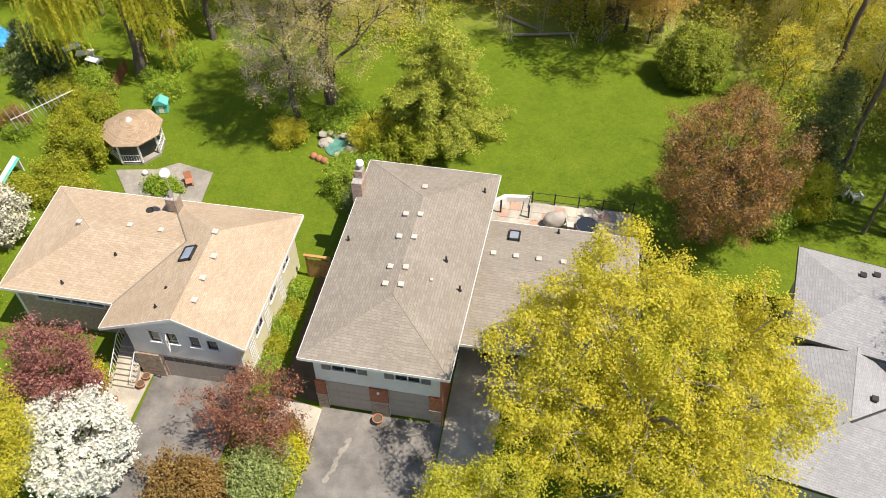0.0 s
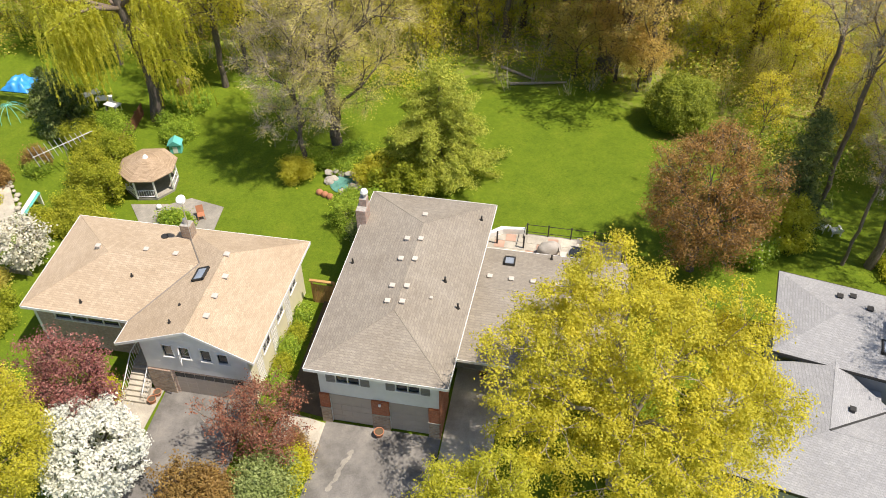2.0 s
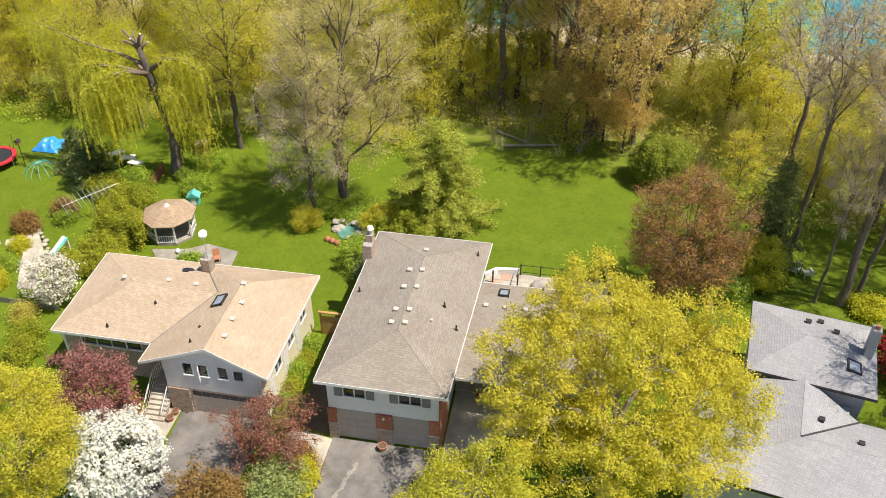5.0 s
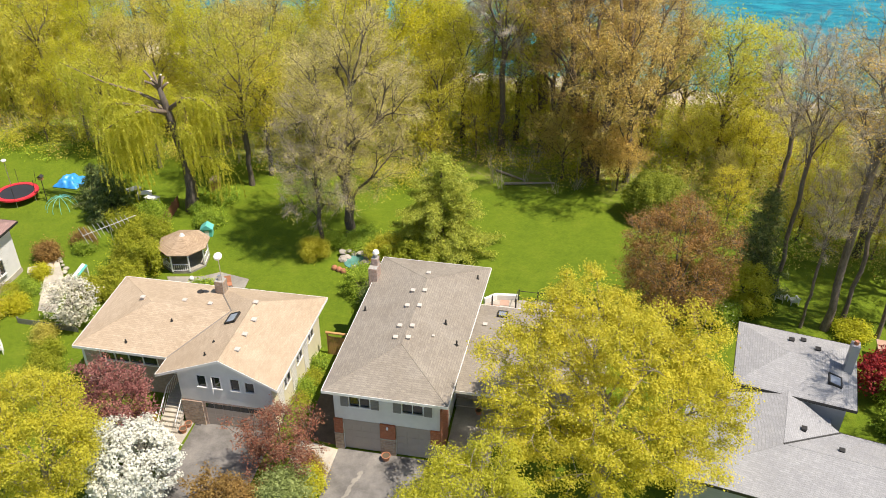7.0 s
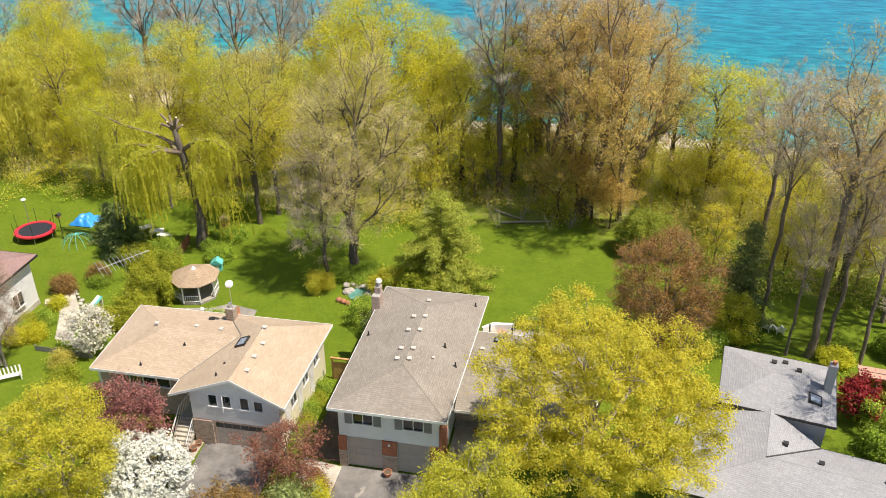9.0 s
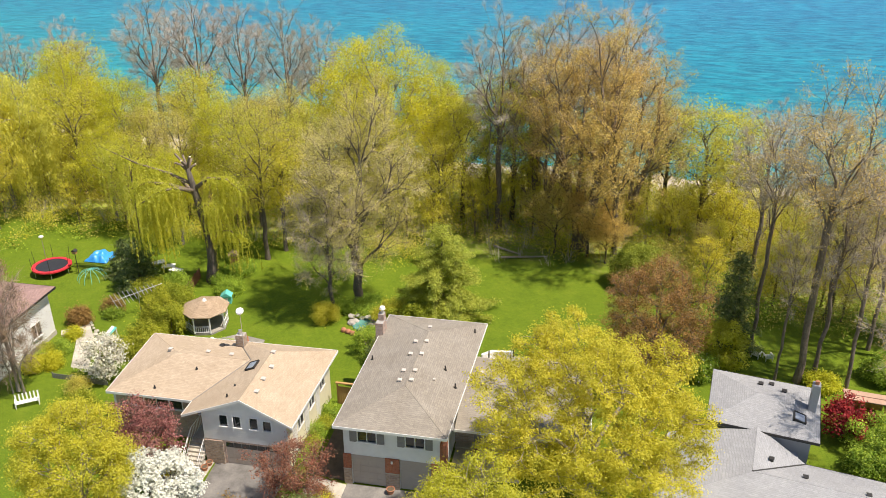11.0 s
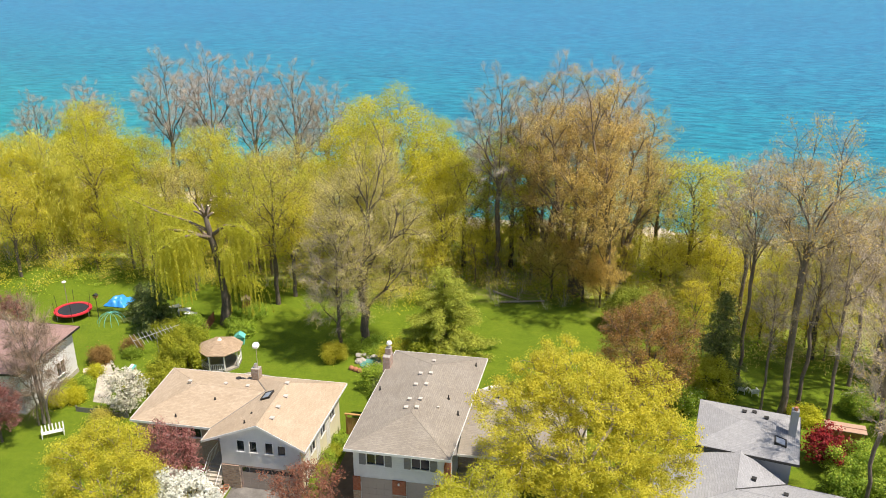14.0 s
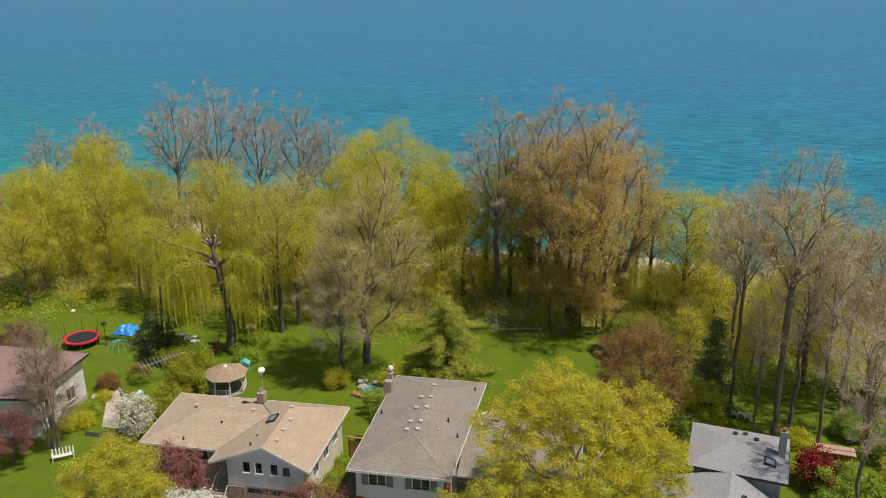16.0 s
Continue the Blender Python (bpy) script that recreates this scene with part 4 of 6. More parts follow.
# ---------------------------------------------------------------- the tan-roofed house
def tan_house():
    h = thing("house", label="raised bungalow with a tan shingle roof and a white gabled front", category="house")
    e, r = 4.26, 6.2
    v = [(-4.05, 0.2, e), (-3.9, 11.0, e), (-20.7, 10.8, e), (-20.1, 2.0, e), (-12.8, 2.0, e), (-12.8, 0.2, e), (-7.95, 0.2, r), (-8.0, 6.9, r),
         (-12.8, 10.9, e), (-9.7, 6.45, 5.5), (-16.0, 6.45, 5.5)]
    part("roof", sheet(v, [[3, 4, 9, 10], [2, 3, 10], [8, 2, 10, 9], [4, 5, 6, 7, 8, 9], [0, 1, 7, 6], [1, 8, 7]], 0.14), "roof_tan", h, "tan asphalt shingle roof")
    edge_trim(h, [v[3], v[4], v[5], v[6], v[0], v[1], v[8], v[2], v[3]], "white")
    bm = bmesh.new()
    for a, b in ((6, 7), (9, 10), (1, 7), (2, 10), (3, 10)):
        cyl(v[a], v[b], 0.022, n=6, bm=bm)
    part("ridge_cap", bm, "roof_tan", h)
    for a, b in ((4, 9), (9, 8)):
        part("valley_flashing", cyl(v[a], v[b], 0.06, n=6), "vent_dark", h, "dark metal valley flashing")
    # front gable wall with its openings
    part("wall", gable_wall(), "siding_white", h, "white siding gable front")
    part("wall", wall(-11.25, -4.55, -0.4, 2.2, 0.2, [(-9.6, -5.15, -0.1, 2.05)], "x", 0.38), "pale_brick", h, "brick lower front wall")
    part("wall", wall(0.58, 10.4, -0.5, 4.16, 0.2, [(2.6, 3.7, 2.2, 3.6), (5.2, 6.3, 2.2, 3.6), (7.8, 8.9, 2.2, 3.6)], "y", -4.75), "siding_cream", h, "cream side wall in full sun")
    part("wall", wall(-20.1, -4.75, -0.6, 4.16, 0.2, [(-18.5, -17.0, 2.0, 3.5), (-15, -13.2, 2.0, 3.5), (-9.5, -7.5, 2.0, 3.5)], "x", 10.2), "siding_white", h)
    part("wall", wall(2.8, 10.2, -0.6, 4.16, 0.2, [], "y", -20.1), "siding_white", h)
    part("wall", wall(-19.9, -11.25, -0.6, 4.16, 0.2, [(-18.6, -14.2, 2.6, 3.9), (-12.6, -11.7, 1.52, 3.6)], "x", 2.8), "pale_brick", h)
    part("wall", wall(0.58, 2.8, -0.4, 4.16, 0.2, [], "y", -11.25), "siding_white", h)
    part("soffit", slab([(-12.75, 0.62), (-4.1, 0.62), (-3.95, 10.95), (-20.6, 10.75), (-20.0, 2.05), (-12.75, 2.05)], 4.165, 4.19), "white", h)
    for k, (a, b) in enumerate(TAN_WINDOWS):
        window(h, "x", 0.38, a, b, 3.55, 4.55 if k < 3 else 4.4, -1, 0)
    sash = bmesh.new()
    for z0, z1, a, b in ((3.55, 3.61, 0, 0.6), (4.49, 4.55, 0, 0.6), (3.55, 4.55, 0, 0.06), (3.55, 4.55, 0.54, 0.6)):
        box(a, b, -0.02, 0.02, z0, z1, bm=sash)
    sash.transform(pose(-8.72, 0.3, 0, 0, 0, -62))
    part("open_sash", sash, "white", h, "white casement sash swung open")
    window(h, "x", 2.8, -18.6, -14.2, 2.6, 3.9, -1, 3)
    for a in (2.6, 5.2, 7.8):
        window(h, "y", -4.55, a, a + 1.1, 2.2, 3.6, 1, 1)
        tr = bmesh.new()
        for k in range(6):
            box(-4.53, -4.49, a - 1.2 + k * 0.16, a - 1.16 + k * 0.16, 0.0, 3.0, bm=tr)
        for k in range(10):
            box(-4.535, -4.5, a - 1.22, a - 0.32, 0.2 + k * 0.3, 0.24 + k * 0.3, bm=tr)
        part("trellis", tr, "white", h, "white wall trellis")
    for a in (-18.5, -15.0, -9.5):
        window(h, "x", 10.4, a, a + 1.5, 2.0, 3.5, 1, 1)
    part("front_door", box(-12.6, -11.7, 2.84, 2.9, 1.52, 3.6), "shutter", h)
    garage_door(h, -9.6, -5.15, 0.44, 2.05, glazed=True)
    part("pillar", box(-11.28, -9.75, 0.26, 0.376, -0.2, 2.15, 0.015), "stone", h, "stone-faced pillar beside the garage")
    # steps and railing
    st = thing("front_steps", label="cream concrete steps with white metal railings", category="steps")
    for k in range(8):
        y0 = -0.95 + k * 0.28
        part("step", box(-12.75, -11.35, y0, y0 + 0.3 if k < 7 else 2.79, -0.2 if k == 0 else 0.05 + (k - 1) * 0.185, 0.05 + (k + 1) * 0.185, 0.015), "concrete", st)
    for x in (-12.7, -11.4):
        bm = bmesh.new()
        cyl((x, -0.9, 1.0), (x, 1.05, 2.45), 0.03, n=6, bm=bm), cyl((x, 1.05, 2.45), (x, 2.75, 2.45), 0.03, n=6, bm=bm)
        part("handrail", bm, "white", st, "white metal handrail")
        for k in range(16):
            y = -0.85 + k * 0.23
            z = 1.0 + min(1.0, (y + 0.9) / 1.95) * 1.45
            lo = 0.05 + min(8, int((y + 0.95) / 0.28) + 1) * 0.185
            part("baluster", cyl((x, y, lo - 0.03), (x, y, z), 0.016, n=5), "white", st)
    # roof fittings
    ch = part("chimney", box(-12.35, -11.6, 9.4, 10.1, 4.2, 5.75, 0.02), "stone", h, "stubby stone chimney")
    part("flue", cyl((-12.0, 9.75, 5.75), (-12.0, 9.75, 6.15), 0.15, n=10), "metal", ch)
    part("mast", cyl((-11.6, 9.3, 4.6), (-11.55, 9.2, 8.3), 0.03, n=6), "metal", h, "thin metal mast")
    part("dish", cyl((-11.55, 9.2, 8.3), (-11.55, 9.1, 8.42), 0.34, 0.26, 16), "white", h, "round white antenna dish")
    skylight(h, -9.05, 5.25, 4.26 + 3.75 * 0.4 + 0.06, 0.85, 1.15, 0.4, 0)
    sx = 1.94 / 4.4
    for x, y in ((-17.0, 6.95), (-13.8, 7.3), (-11.7, 7.2)):
        roof_vent(h, x, y, 5.5 - (y - 6.45) * 0.282)
    for x, y in ((-7.9, 6.9), (-7.4, 5.2), (-7.4, 3.5), (-7.3, 1.9)):
        roof_vent(h, x, min(y, 7.4), 6.2 - (x + 8) * 0.49 * 1.0, 0.15, "vent")
    stack_pipe(h, -13.75, 5.0, 5.1, 0.2), stack_pipe(h, -16.3, 2.8, 4.48, 0.25), stack_pipe(h, -9.4, 1.25, 5.62, 0.25), stack_pipe(h, -9.4, 2.7, 5.62, 0.12)
    part("roof_turbine", cyl((-13.5, 9.2, 4.6), (-13.5, 9.2, 4.86), 0.24, n=12), "dark", h)
    return h


TAN_WINDOWS = ((-9.8, -9.2), (-8.75, -8.15), (-7.4, -6.8), (-6.35, -5.75))


def gable_wall():
    """The gable front from the garage head to the roof slopes, in upright strips that leave the windows open."""
    bm = bmesh.new()
    top = lambda x: min(4.12 + (x + 12.8) * 0.4, 4.12 + (-4.05 - x) * 0.4975) - 0.02
    cuts = sorted({-11.25, -7.95, -4.55, *(u for w in TAN_WINDOWS for u in w)})
    for a, b in zip(cuts, cuts[1:]):
        hole = next((k for k, w in enumerate(TAN_WINDOWS) if w[0] <= a < w[1]), None)
        spans = [(2.2, None)] if hole is None else [(2.2, 3.55), (4.55 if hole < 3 else 4.4, None)]
        for lo, hi in spans:
            t = (top(a), top(b)) if hi is None else (hi, hi)
            f = slab_up([(a, lo), (b, lo), (b, t[1]), (a, t[0])], 0.38, 0.58)
            me = bpy.data.meshes.new("strip")
            f.to_mesh(me)
            f.free()
            bm.from_mesh(me)
            bpy.data.meshes.remove(me)
    bmesh.ops.remove_doubles(bm, verts=bm.verts, dist=1e-4)
    return bm


def slab_up(points, y0, y1):
    """A prism with an upright outline in x and z, between two depths."""
    bm = bmesh.new()
    a = [bm.verts.new((x, y0, z)) for x, z in points]
    b = [bm.verts.new((x, y1, z)) for x, z in points]
    bm.faces.new(a), bm.faces.new(b[::-1])
    for i in range(len(points)):
        j = (i + 1) % len(points)
        bm.faces.new((a[i], a[j], b[j], b[i]))
    return bm


# ---------------------------------------------------------------- the blue-grey roofed house, turned a little
def grey_house():
    h = thing("house", (25.9, 6.3, 0), -10.7, "bungalow with a cool grey shingle roof and white trim", "house")
    e, r = 4.6, 5.5
    v = [(0, 0, e), (7.7, 0, e), (7.9, 7.15, e), (-0.1, 7.15, e), (3.3, 3.5, r), (4.4, 3.5, r)]
    part("roof", sheet(v, [[0, 1, 5, 4], [1, 2, 5], [2, 3, 4, 5], [3, 0, 4]], 0.14), "roof_blue", h, "cool grey asphalt shingle roof")
    edge_trim(h, [v[0], v[1], v[2], v[3], v[0]], "dark")
    part("wall", slab([(0.5, 0.5), (7.2, 0.5), (7.3, 6.6), (0.4, 6.6)], -0.6, 4.45), "siding_grey", h, "grey siding walls")
    for u in (1.0, 4.5):
        window(h, "x", 6.6, u, u + 1.6, 2.2, 3.6, 1, 1)
    window(h, "y", 0.4, 2.5, 4.0, 2.2, 3.6, -1, 1)
    ch = part("chimney", box(6.9, 7.45, 3.6, 4.3, 4.4, 7.0, 0.02), "siding_grey", h, "tall grey chimney")
    part("chimney_pot", cyl((7.18, 3.95, 7.0), (7.18, 3.95, 7.25), 0.16, n=10), "terracotta", ch)
    skylight(h, 6.3, 2.1, 5.0, 0.9, 1.1, -0.26, 0)
    for x, y, z in ((3.5, 5.6, 5.02), (4.3, 6.0, 4.9), (5.2, 4.9, 5.2)):
        roof_vent(h, x, y, z, 0.15, "dark", 0.15)
    # lower front part: a cross gable and a long range
    lo, mid = 3.3, 4.5
    w = [(3.5, 0.35, 4.72), (3.4, -4.6, mid), (-2.6, -0.7, lo), (0.9, -7.4, lo), (7.0, -0.95, lo), (21, -1.2, lo), (21, -4.6, mid), (21, -8.4, lo), (0.9, -8.4, lo), (-2.6, -8.4, lo)]
    part("roof", sheet([w[0], w[1], w[2], w[4], w[5], w[6], w[7], w[9]],
                       [[2, 7, 1, 0], [0, 1, 3], [3, 1, 5, 4], [1, 7, 6, 5]], 0.14), "roof_blue", h, "grey shingle roof of the front range")
    val = bmesh.new()
    cyl(w[1], w[4], 0.07, n=6, bm=val)
    part("valley_flashing", val, "dark", h)
    rc = bmesh.new()
    cyl(w[0], w[1], 0.022, n=6, bm=rc), cyl(w[1], w[6], 0.022, n=6, bm=rc), cyl(w[1], w[9], 0.022, n=6, bm=rc)
    part("ridge_cap", rc, "roof_blue", h)
    edge_trim(h, [w[2], w[9], w[7], w[5], w[4]], "dark")
    part("wall", slab([(0.3, -1.6), (6.9, -1.6), (20.5, -1.6), (20.5, -7.9), (-2.2, -7.9), (-2.2, -1.6)], -0.6, 3.14), "siding_grey", h)
    part("wall", slab([(0.7, -1.55), (6.5, -1.55), (6.5, 0.45), (0.7, 0.45)], -0.6, 3.1), "siding_grey", h)
    for x, y, z in ((4.6, -2.5, 4.25), (6.8, -3.6, 4.2), (10.6, -4.2, 4.35)):
        roof_vent(h, x, y, z, 0.14, "dark", 0.14)
    return h


def white_house():
    h = thing("house", (-0.9, 0, -0.3), 0, "white-walled house with a faded pinkish-red roof", "house")
    e, r = 4.9, 6.4
    v = [(-48, 4.5, e), (-33.0, 6.5, e), (-33.4, 16.6, e), (-48, 16.6, e), (-48, 10.8, r), (-36.5, 11.2, r)]
    part("roof", sheet(v, [[0, 1, 5, 4], [1, 2, 5], [2, 3, 4, 5]], 0.16), "roof_red", h, "dull red shingle roof")
    edge_trim(h, [v[0], v[1], v[2], v[3]], "dark")
    part("wall", slab([(-47.5, 5.2), (-33.6, 7.2), (-34.0, 16.0), (-47.5, 16.0)], -0.6, 4.75), "siding_white", h, "white painted walls")
    for y in (8.6, 12.5):
        window(h, "y", -33.7, y, y + 1.3, 1.2, 2.6, 1, 1)
    part("base", slab([(-47.5, 5.15), (-33.55, 7.15), (-33.95, 16.05), (-47.5, 16.05)], -0.6, 0.3), "concrete", h)
    return h


main_house()
tan_house()
grey_house()
white_house()


# ---------------------------------------------------------------- garden things
def gazebo():
    g = thing("gazebo", (-20.8, 20.3, -0.5), 12, "white octagonal gazebo with a brown shingle roof", "gazebo")
    R, ez, tz = 2.05, 2.15, 2.9
    c = [(math.cos(i * math.pi / 4 + 0.39), math.sin(i * math.pi / 4 + 0.39)) for i in range(8)]
    part("floor", slab([(x * R * 1.02, y * R * 1.02) for x, y in c], -0.2, 0.2), "flag", g)
    v = [(x * R * 1.18, y * R * 1.18, ez) for x, y in c] + [(x * 0.35, y * 0.35, tz) for x, y in c]
    part("roof", sheet(v, [[i, (i + 1) % 8, 8 + (i + 1) % 8, 8 + i] for i in range(8)] + [list(range(8, 16))], 0.08), "roof_gaz", g, "brown shingle roof")
    part("cupola", cyl((0, 0, tz), (0, 0, tz + 0.22), 0.24, 0.1, 8), "white", g)
    for i in range(8):
        (x, y), (x2, y2) = c[i], c[(i + 1) % 8]
        part("post", box(x * R - 0.06, x * R + 0.06, y * R - 0.06, y * R + 0.06, 0.2, ez), "white", g)
        part("beam", cyl((x * R, y * R, ez - 0.12), (x2 * R, y2 * R, ez - 0.12), 0.08, n=4), "white", g)
        if i == 6:
            continue
        rail = part("rail", cyl((x * R, y * R, 0.95), (x2 * R, y2 * R, 0.95), 0.045, n=4), "white", g)
        part("rail", cyl((x * R, y * R, 0.35), (x2 * R, y2 * R, 0.35), 0.04, n=4), "white", g)
        for k in range(1, 8):
            f = k / 8
            px, py = (x * (1 - f) + x2 * f) * R, (y * (1 - f) + y2 * f) * R
            part("baluster", cyl((px, py, 0.35), (px, py, 0.95), 0.022, n=4), "white", g)
    return g


def trampoline():
    t = thing("trampoline", (-43.6, 28.3, -0.5), 0, "round trampoline with a red safety pad", "trampoline")
    bm = bmesh.new()
    bmesh.ops.create_circle(bm, cap_ends=True, segments=32, radius=1.75, matrix=Matrix.Translation((0, 0, 0.85)))
    ret = bmesh.ops.extrude_face_region(bm, geom=bm.faces[:])
    bmesh.ops.translate(bm, verts=[q for q in ret["geom"] if isinstance(q, bmesh.types.BMVert)], vec=(0, 0, 0.02))
    part("mat", bm, "black", t, "black jumping mat")
    bm = bmesh.new()
    n = 32
    ring = []
    for i in range(n):
        a = i * 2 * math.pi / n
        for r, z in ((1.72, 0.84), (1.72, 0.93), (2.15, 0.93), (2.15, 0.78)):
            ring.append(bm.verts.new((r * math.cos(a), r * math.sin(a), z)))
    for i in range(n):
        for k in range(4):
            a, b = i * 4 + k, i * 4 + (k + 1) % 4
            c2, d = ((i + 1) % n) * 4 + (k + 1) % 4, ((i + 1) % n) * 4 + k
            bm.faces.new((ring[a], ring[b], ring[c2], ring[d]))
    part("pad", bm, "redp", t, "red padded rim")
    for i in range(6):
        a = i * math.pi / 3
        part("leg", cyl((2.0 * math.cos(a), 2.0 * math.sin(a), -0.1), (2.0 * math.cos(a), 2.0 * math.sin(a), 0.8), 0.03, n=6), "metal", t)
        part("pole", cyl((2.1 * math.cos(a), 2.1 * math.sin(a), 0.8), (2.25 * math.cos(a), 2.25 * math.sin(a), 2.5), 0.025, n=6), "dark", t)


def garden_chair():
    """A low slatted chair with a fanned back."""
    c = thing("garden_chair", (32.8, 24.3, -0.5), 150, "cream slatted wooden garden chair on the lawn", "chair", "lawn chairs")
    for k in range(5):
        part("seat_slat", box(-0.3, 0.3, -0.3 + k * 0.12, -0.2 + k * 0.12, 0.36 - k * 0.03, 0.385 - k * 0.03), "white", c)
    for k in range(5):
        b = box(-0.05, 0.05, 0, 0.025, 0, 0.75 - abs(k - 2) * 0.06)
        b.transform(pose((k - 2) * 0.12, 0.28, 0.24, -22, (k - 2) * 4, 0))
        part("back_slat", b, "white", c)
    for s in (-1, 1):
        part("arm", box(s * 0.36 - 0.07, s * 0.36 + 0.07, -0.35, 0.4, 0.55, 0.58), "white", c)
        part("leg", box(s * 0.33 - 0.03, s * 0.33 + 0.03, -0.32, -0.24, -0.05, 0.55), "white", c)
        part("leg", box(s * 0.33 - 0.03, s * 0.33 + 0.03, 0.3, 0.38, -0.05, 0.55), "white", c)
    copy_thing(c, pose(33.8, 24.0, -0.5, 0, 0, 195))


def deck():
    d = thing("deck", (0, 0, 0), 0, "beige paved terrace behind the house with black railing posts", "terrace")
    part("platform", slab([(7.2, 13.05), (17.6, 13.05), (17.6, 18.7), (9.8, 18.7), (7.6, 17.6)], -0.9, 0.5), "concrete", d, "beige terrace platform")
    for i in range(12):
        for j in range(6):
            x, y = 8.1 + i * 0.79, 13.6 + j * 0.8
            part("paver", box(x, x + 0.76, y, y + 0.77, 0.5, 0.53), "pink" if (i * 5 + j * 3) % 4 == 0 else "concrete", d)
    part("parapet", slab([(7.5, 17.75), (7.65, 17.55), (8.6, 18.3), (10.3, 18.55), (10.3, 18.8), (8.4, 18.6)], 0.4, 1.0), "white", d, "low white garden wall")
    xs = [10.4, 12.0, 13.7, 15.4, 17.5]
    for x in xs:
        part("post", box(x - 0.05, x + 0.05, 18.55, 18.65, 0.5, 1.6), "dark", d, "black railing post")
    for y in (13.7, 15.3, 16.9):
        part("post", box(17.45, 17.55, y - 0.05, y + 0.05, 0.5, 1.6), "dark", d, "black railing post")
    for z in (0.75, 1.45):
        part("rail", box(10.4, 17.5, 18.585, 18.615, z, z + 0.04), "dark", d)
        part("rail", box(17.485, 17.515, 13.7, 18.6, z, z + 0.04), "dark", d)
    part("stair_rail", cyl((10.2, 17.0, 1.5), (10.3, 18.5, 1.5), 0.03, n=6), "dark", d)
    for x, y in ((8.3, 17.2), (10.3, 17.0)):
        part("post", box(x - 0.06, x + 0.06, y - 0.06, y + 0.06, 0.5, 1.7), "dark", d)
    # covered barbecue and patio set
    b = thing("covered_barbecue", (12.2, 16.6, 0.53), 20, "barbecue under a rumpled pale grey cover", "barbecue")
    bm = bmesh.new()
    bmesh.ops.create_icosphere(bm, subdivisions=3, radius=0.7)
    for q in bm.verts:
        q.co = Vector((q.co.x * 1.25, q.co.y * 0.8, max(0, q.co.z * 0.9 + 0.55))) * (1 + 0.12 * noise.noise(q.co * 3))
    part("cover", bm, "rock", b, smooth=True)
    t = thing("patio_table", (14.4, 16.3, 0.53), 0, "glass-topped blue-grey patio table", "table")
    part("tabletop", cyl((0, 0, 0.7), (0, 0, 0.74), 0.75, n=24), "glass", t)
    part("rim", cyl((0, 0, 0.66), (0, 0, 0.7), 0.78, n=24), "metal", t)
    for i in range(4):
        a = i * math.pi / 2 + 0.7
        part("leg", cyl((0.55 * math.cos(a), 0.55 * math.sin(a), 0), (0.5 * math.cos(a), 0.5 * math.sin(a), 0.67), 0.025, n=6), "metal", t)
    c = thing("patio_chair", (13.3, 16.4, 0.53), 90, "grey metal patio chair with a sling seat", "chair", "patio chairs")
    part("seat", box(-0.25, 0.25, -0.25, 0.25, 0.4, 0.44, 0.01), "vent", c)
    bk = box(-0.25, 0.25, 0, 0.03, 0, 0.5)
    bk.transform(pose(0, 0.24, 0.44, -12))
    part("backrest", bk, "vent", c)
    for x in (-0.23, 0.23):
        for y in (-0.22, 0.22):
            part("leg", cyl((x, y, 0), (x, y, 0.41), 0.018, n=6), "metal", c)
    for x, y, a in ((15.5, 16.5, -90), (14.4, 17.4, 0), (14.5, 15.2, 180)):
        copy_thing(c, pose(x, y, 0.53, 0, 0, a))


def planter(at, r, label, leaf=None):
    p = thing("plant_pot", at, 0, label, "pot")
    bm = bmesh.new()
    prof = [(r * 0.7, 0), (r, r * 1.2), (r * 1.08, r * 1.2), (r * 1.08, r * 1.35), (r * 0.9, r * 1.35), (r * 0.88, r * 1.1)]
    rings = [[bm.verts.new((q * math.cos(i * 0.5236), q * math.sin(i * 0.5236), z)) for i in range(12)] for q, z in prof]
    for a, b in zip(rings, rings[1:]):
        for i in range(12):
            bm.faces.new((a[i], a[(i + 1) % 12], b[(i + 1) % 12], b[i]))
    bm.faces.new(rings[0][::-1]), bm.faces.new(rings[-1])
    part("pot", bm, "terracotta", p)
    part("soil", cyl((0, 0, r * 1.05), (0, 0, r * 1.14), r * 0.86, n=12), "soil", p)


def fence_run(name, a, b, height, mat, label, board=0.14, gap=0.02, z0=-0.55):
    f = thing(name, (*a, z0), math.degrees(math.atan2(b[1] - a[1], b[0] - a[0])), label, "fence")
    L = math.hypot(b[0] - a[0], b[1] - a[1])
    k, n = 0, int(L / (board + gap))
    me = None
    for i in range(n):
        o = part("board", box(0, board, -0.012, 0.012, 0.05, height), mat, f) if me is None else new("board", me)
        me = me or o.data
        o.parent = f
        o.location = (i * (board + gap), 0, random.uniform(-0.02, 0.02))
    for x in np.arange(0, L + 0.1, 2.0):
        part("post", box(x - 0.05, x + 0.05, 0.013, 0.11, -0.2, height + 0.08), mat, f)
    for z in (0.3, height - 0.25):
        part("rail", box(0, L, 0.013, 0.06, z, z + 0.09), mat, f)


def antenna():
    a = thing("antenna", (-28.6, 21.2, -0.55), 52, "lattice television antenna on a slim pole", "antenna")
    part("mast", cyl((0, 0, -0.2), (0, 0, 2.6), 0.035, n=6), "metal", a)
    part("boom", cyl((-2.6, 0, 2.5), (2.6, 0, 2.75), 0.035, n=6), "metal", a)
    for i in range(11):
        x = -2.5 + i * 0.42
        w = 1.0 - i * 0.055
        part("rod", cyl((x, -w, 2.53 + i * 0.02 - w * 0.45), (x, w, 2.53 + i * 0.02 + w * 0.3), 0.03, n=5), "metal", a)


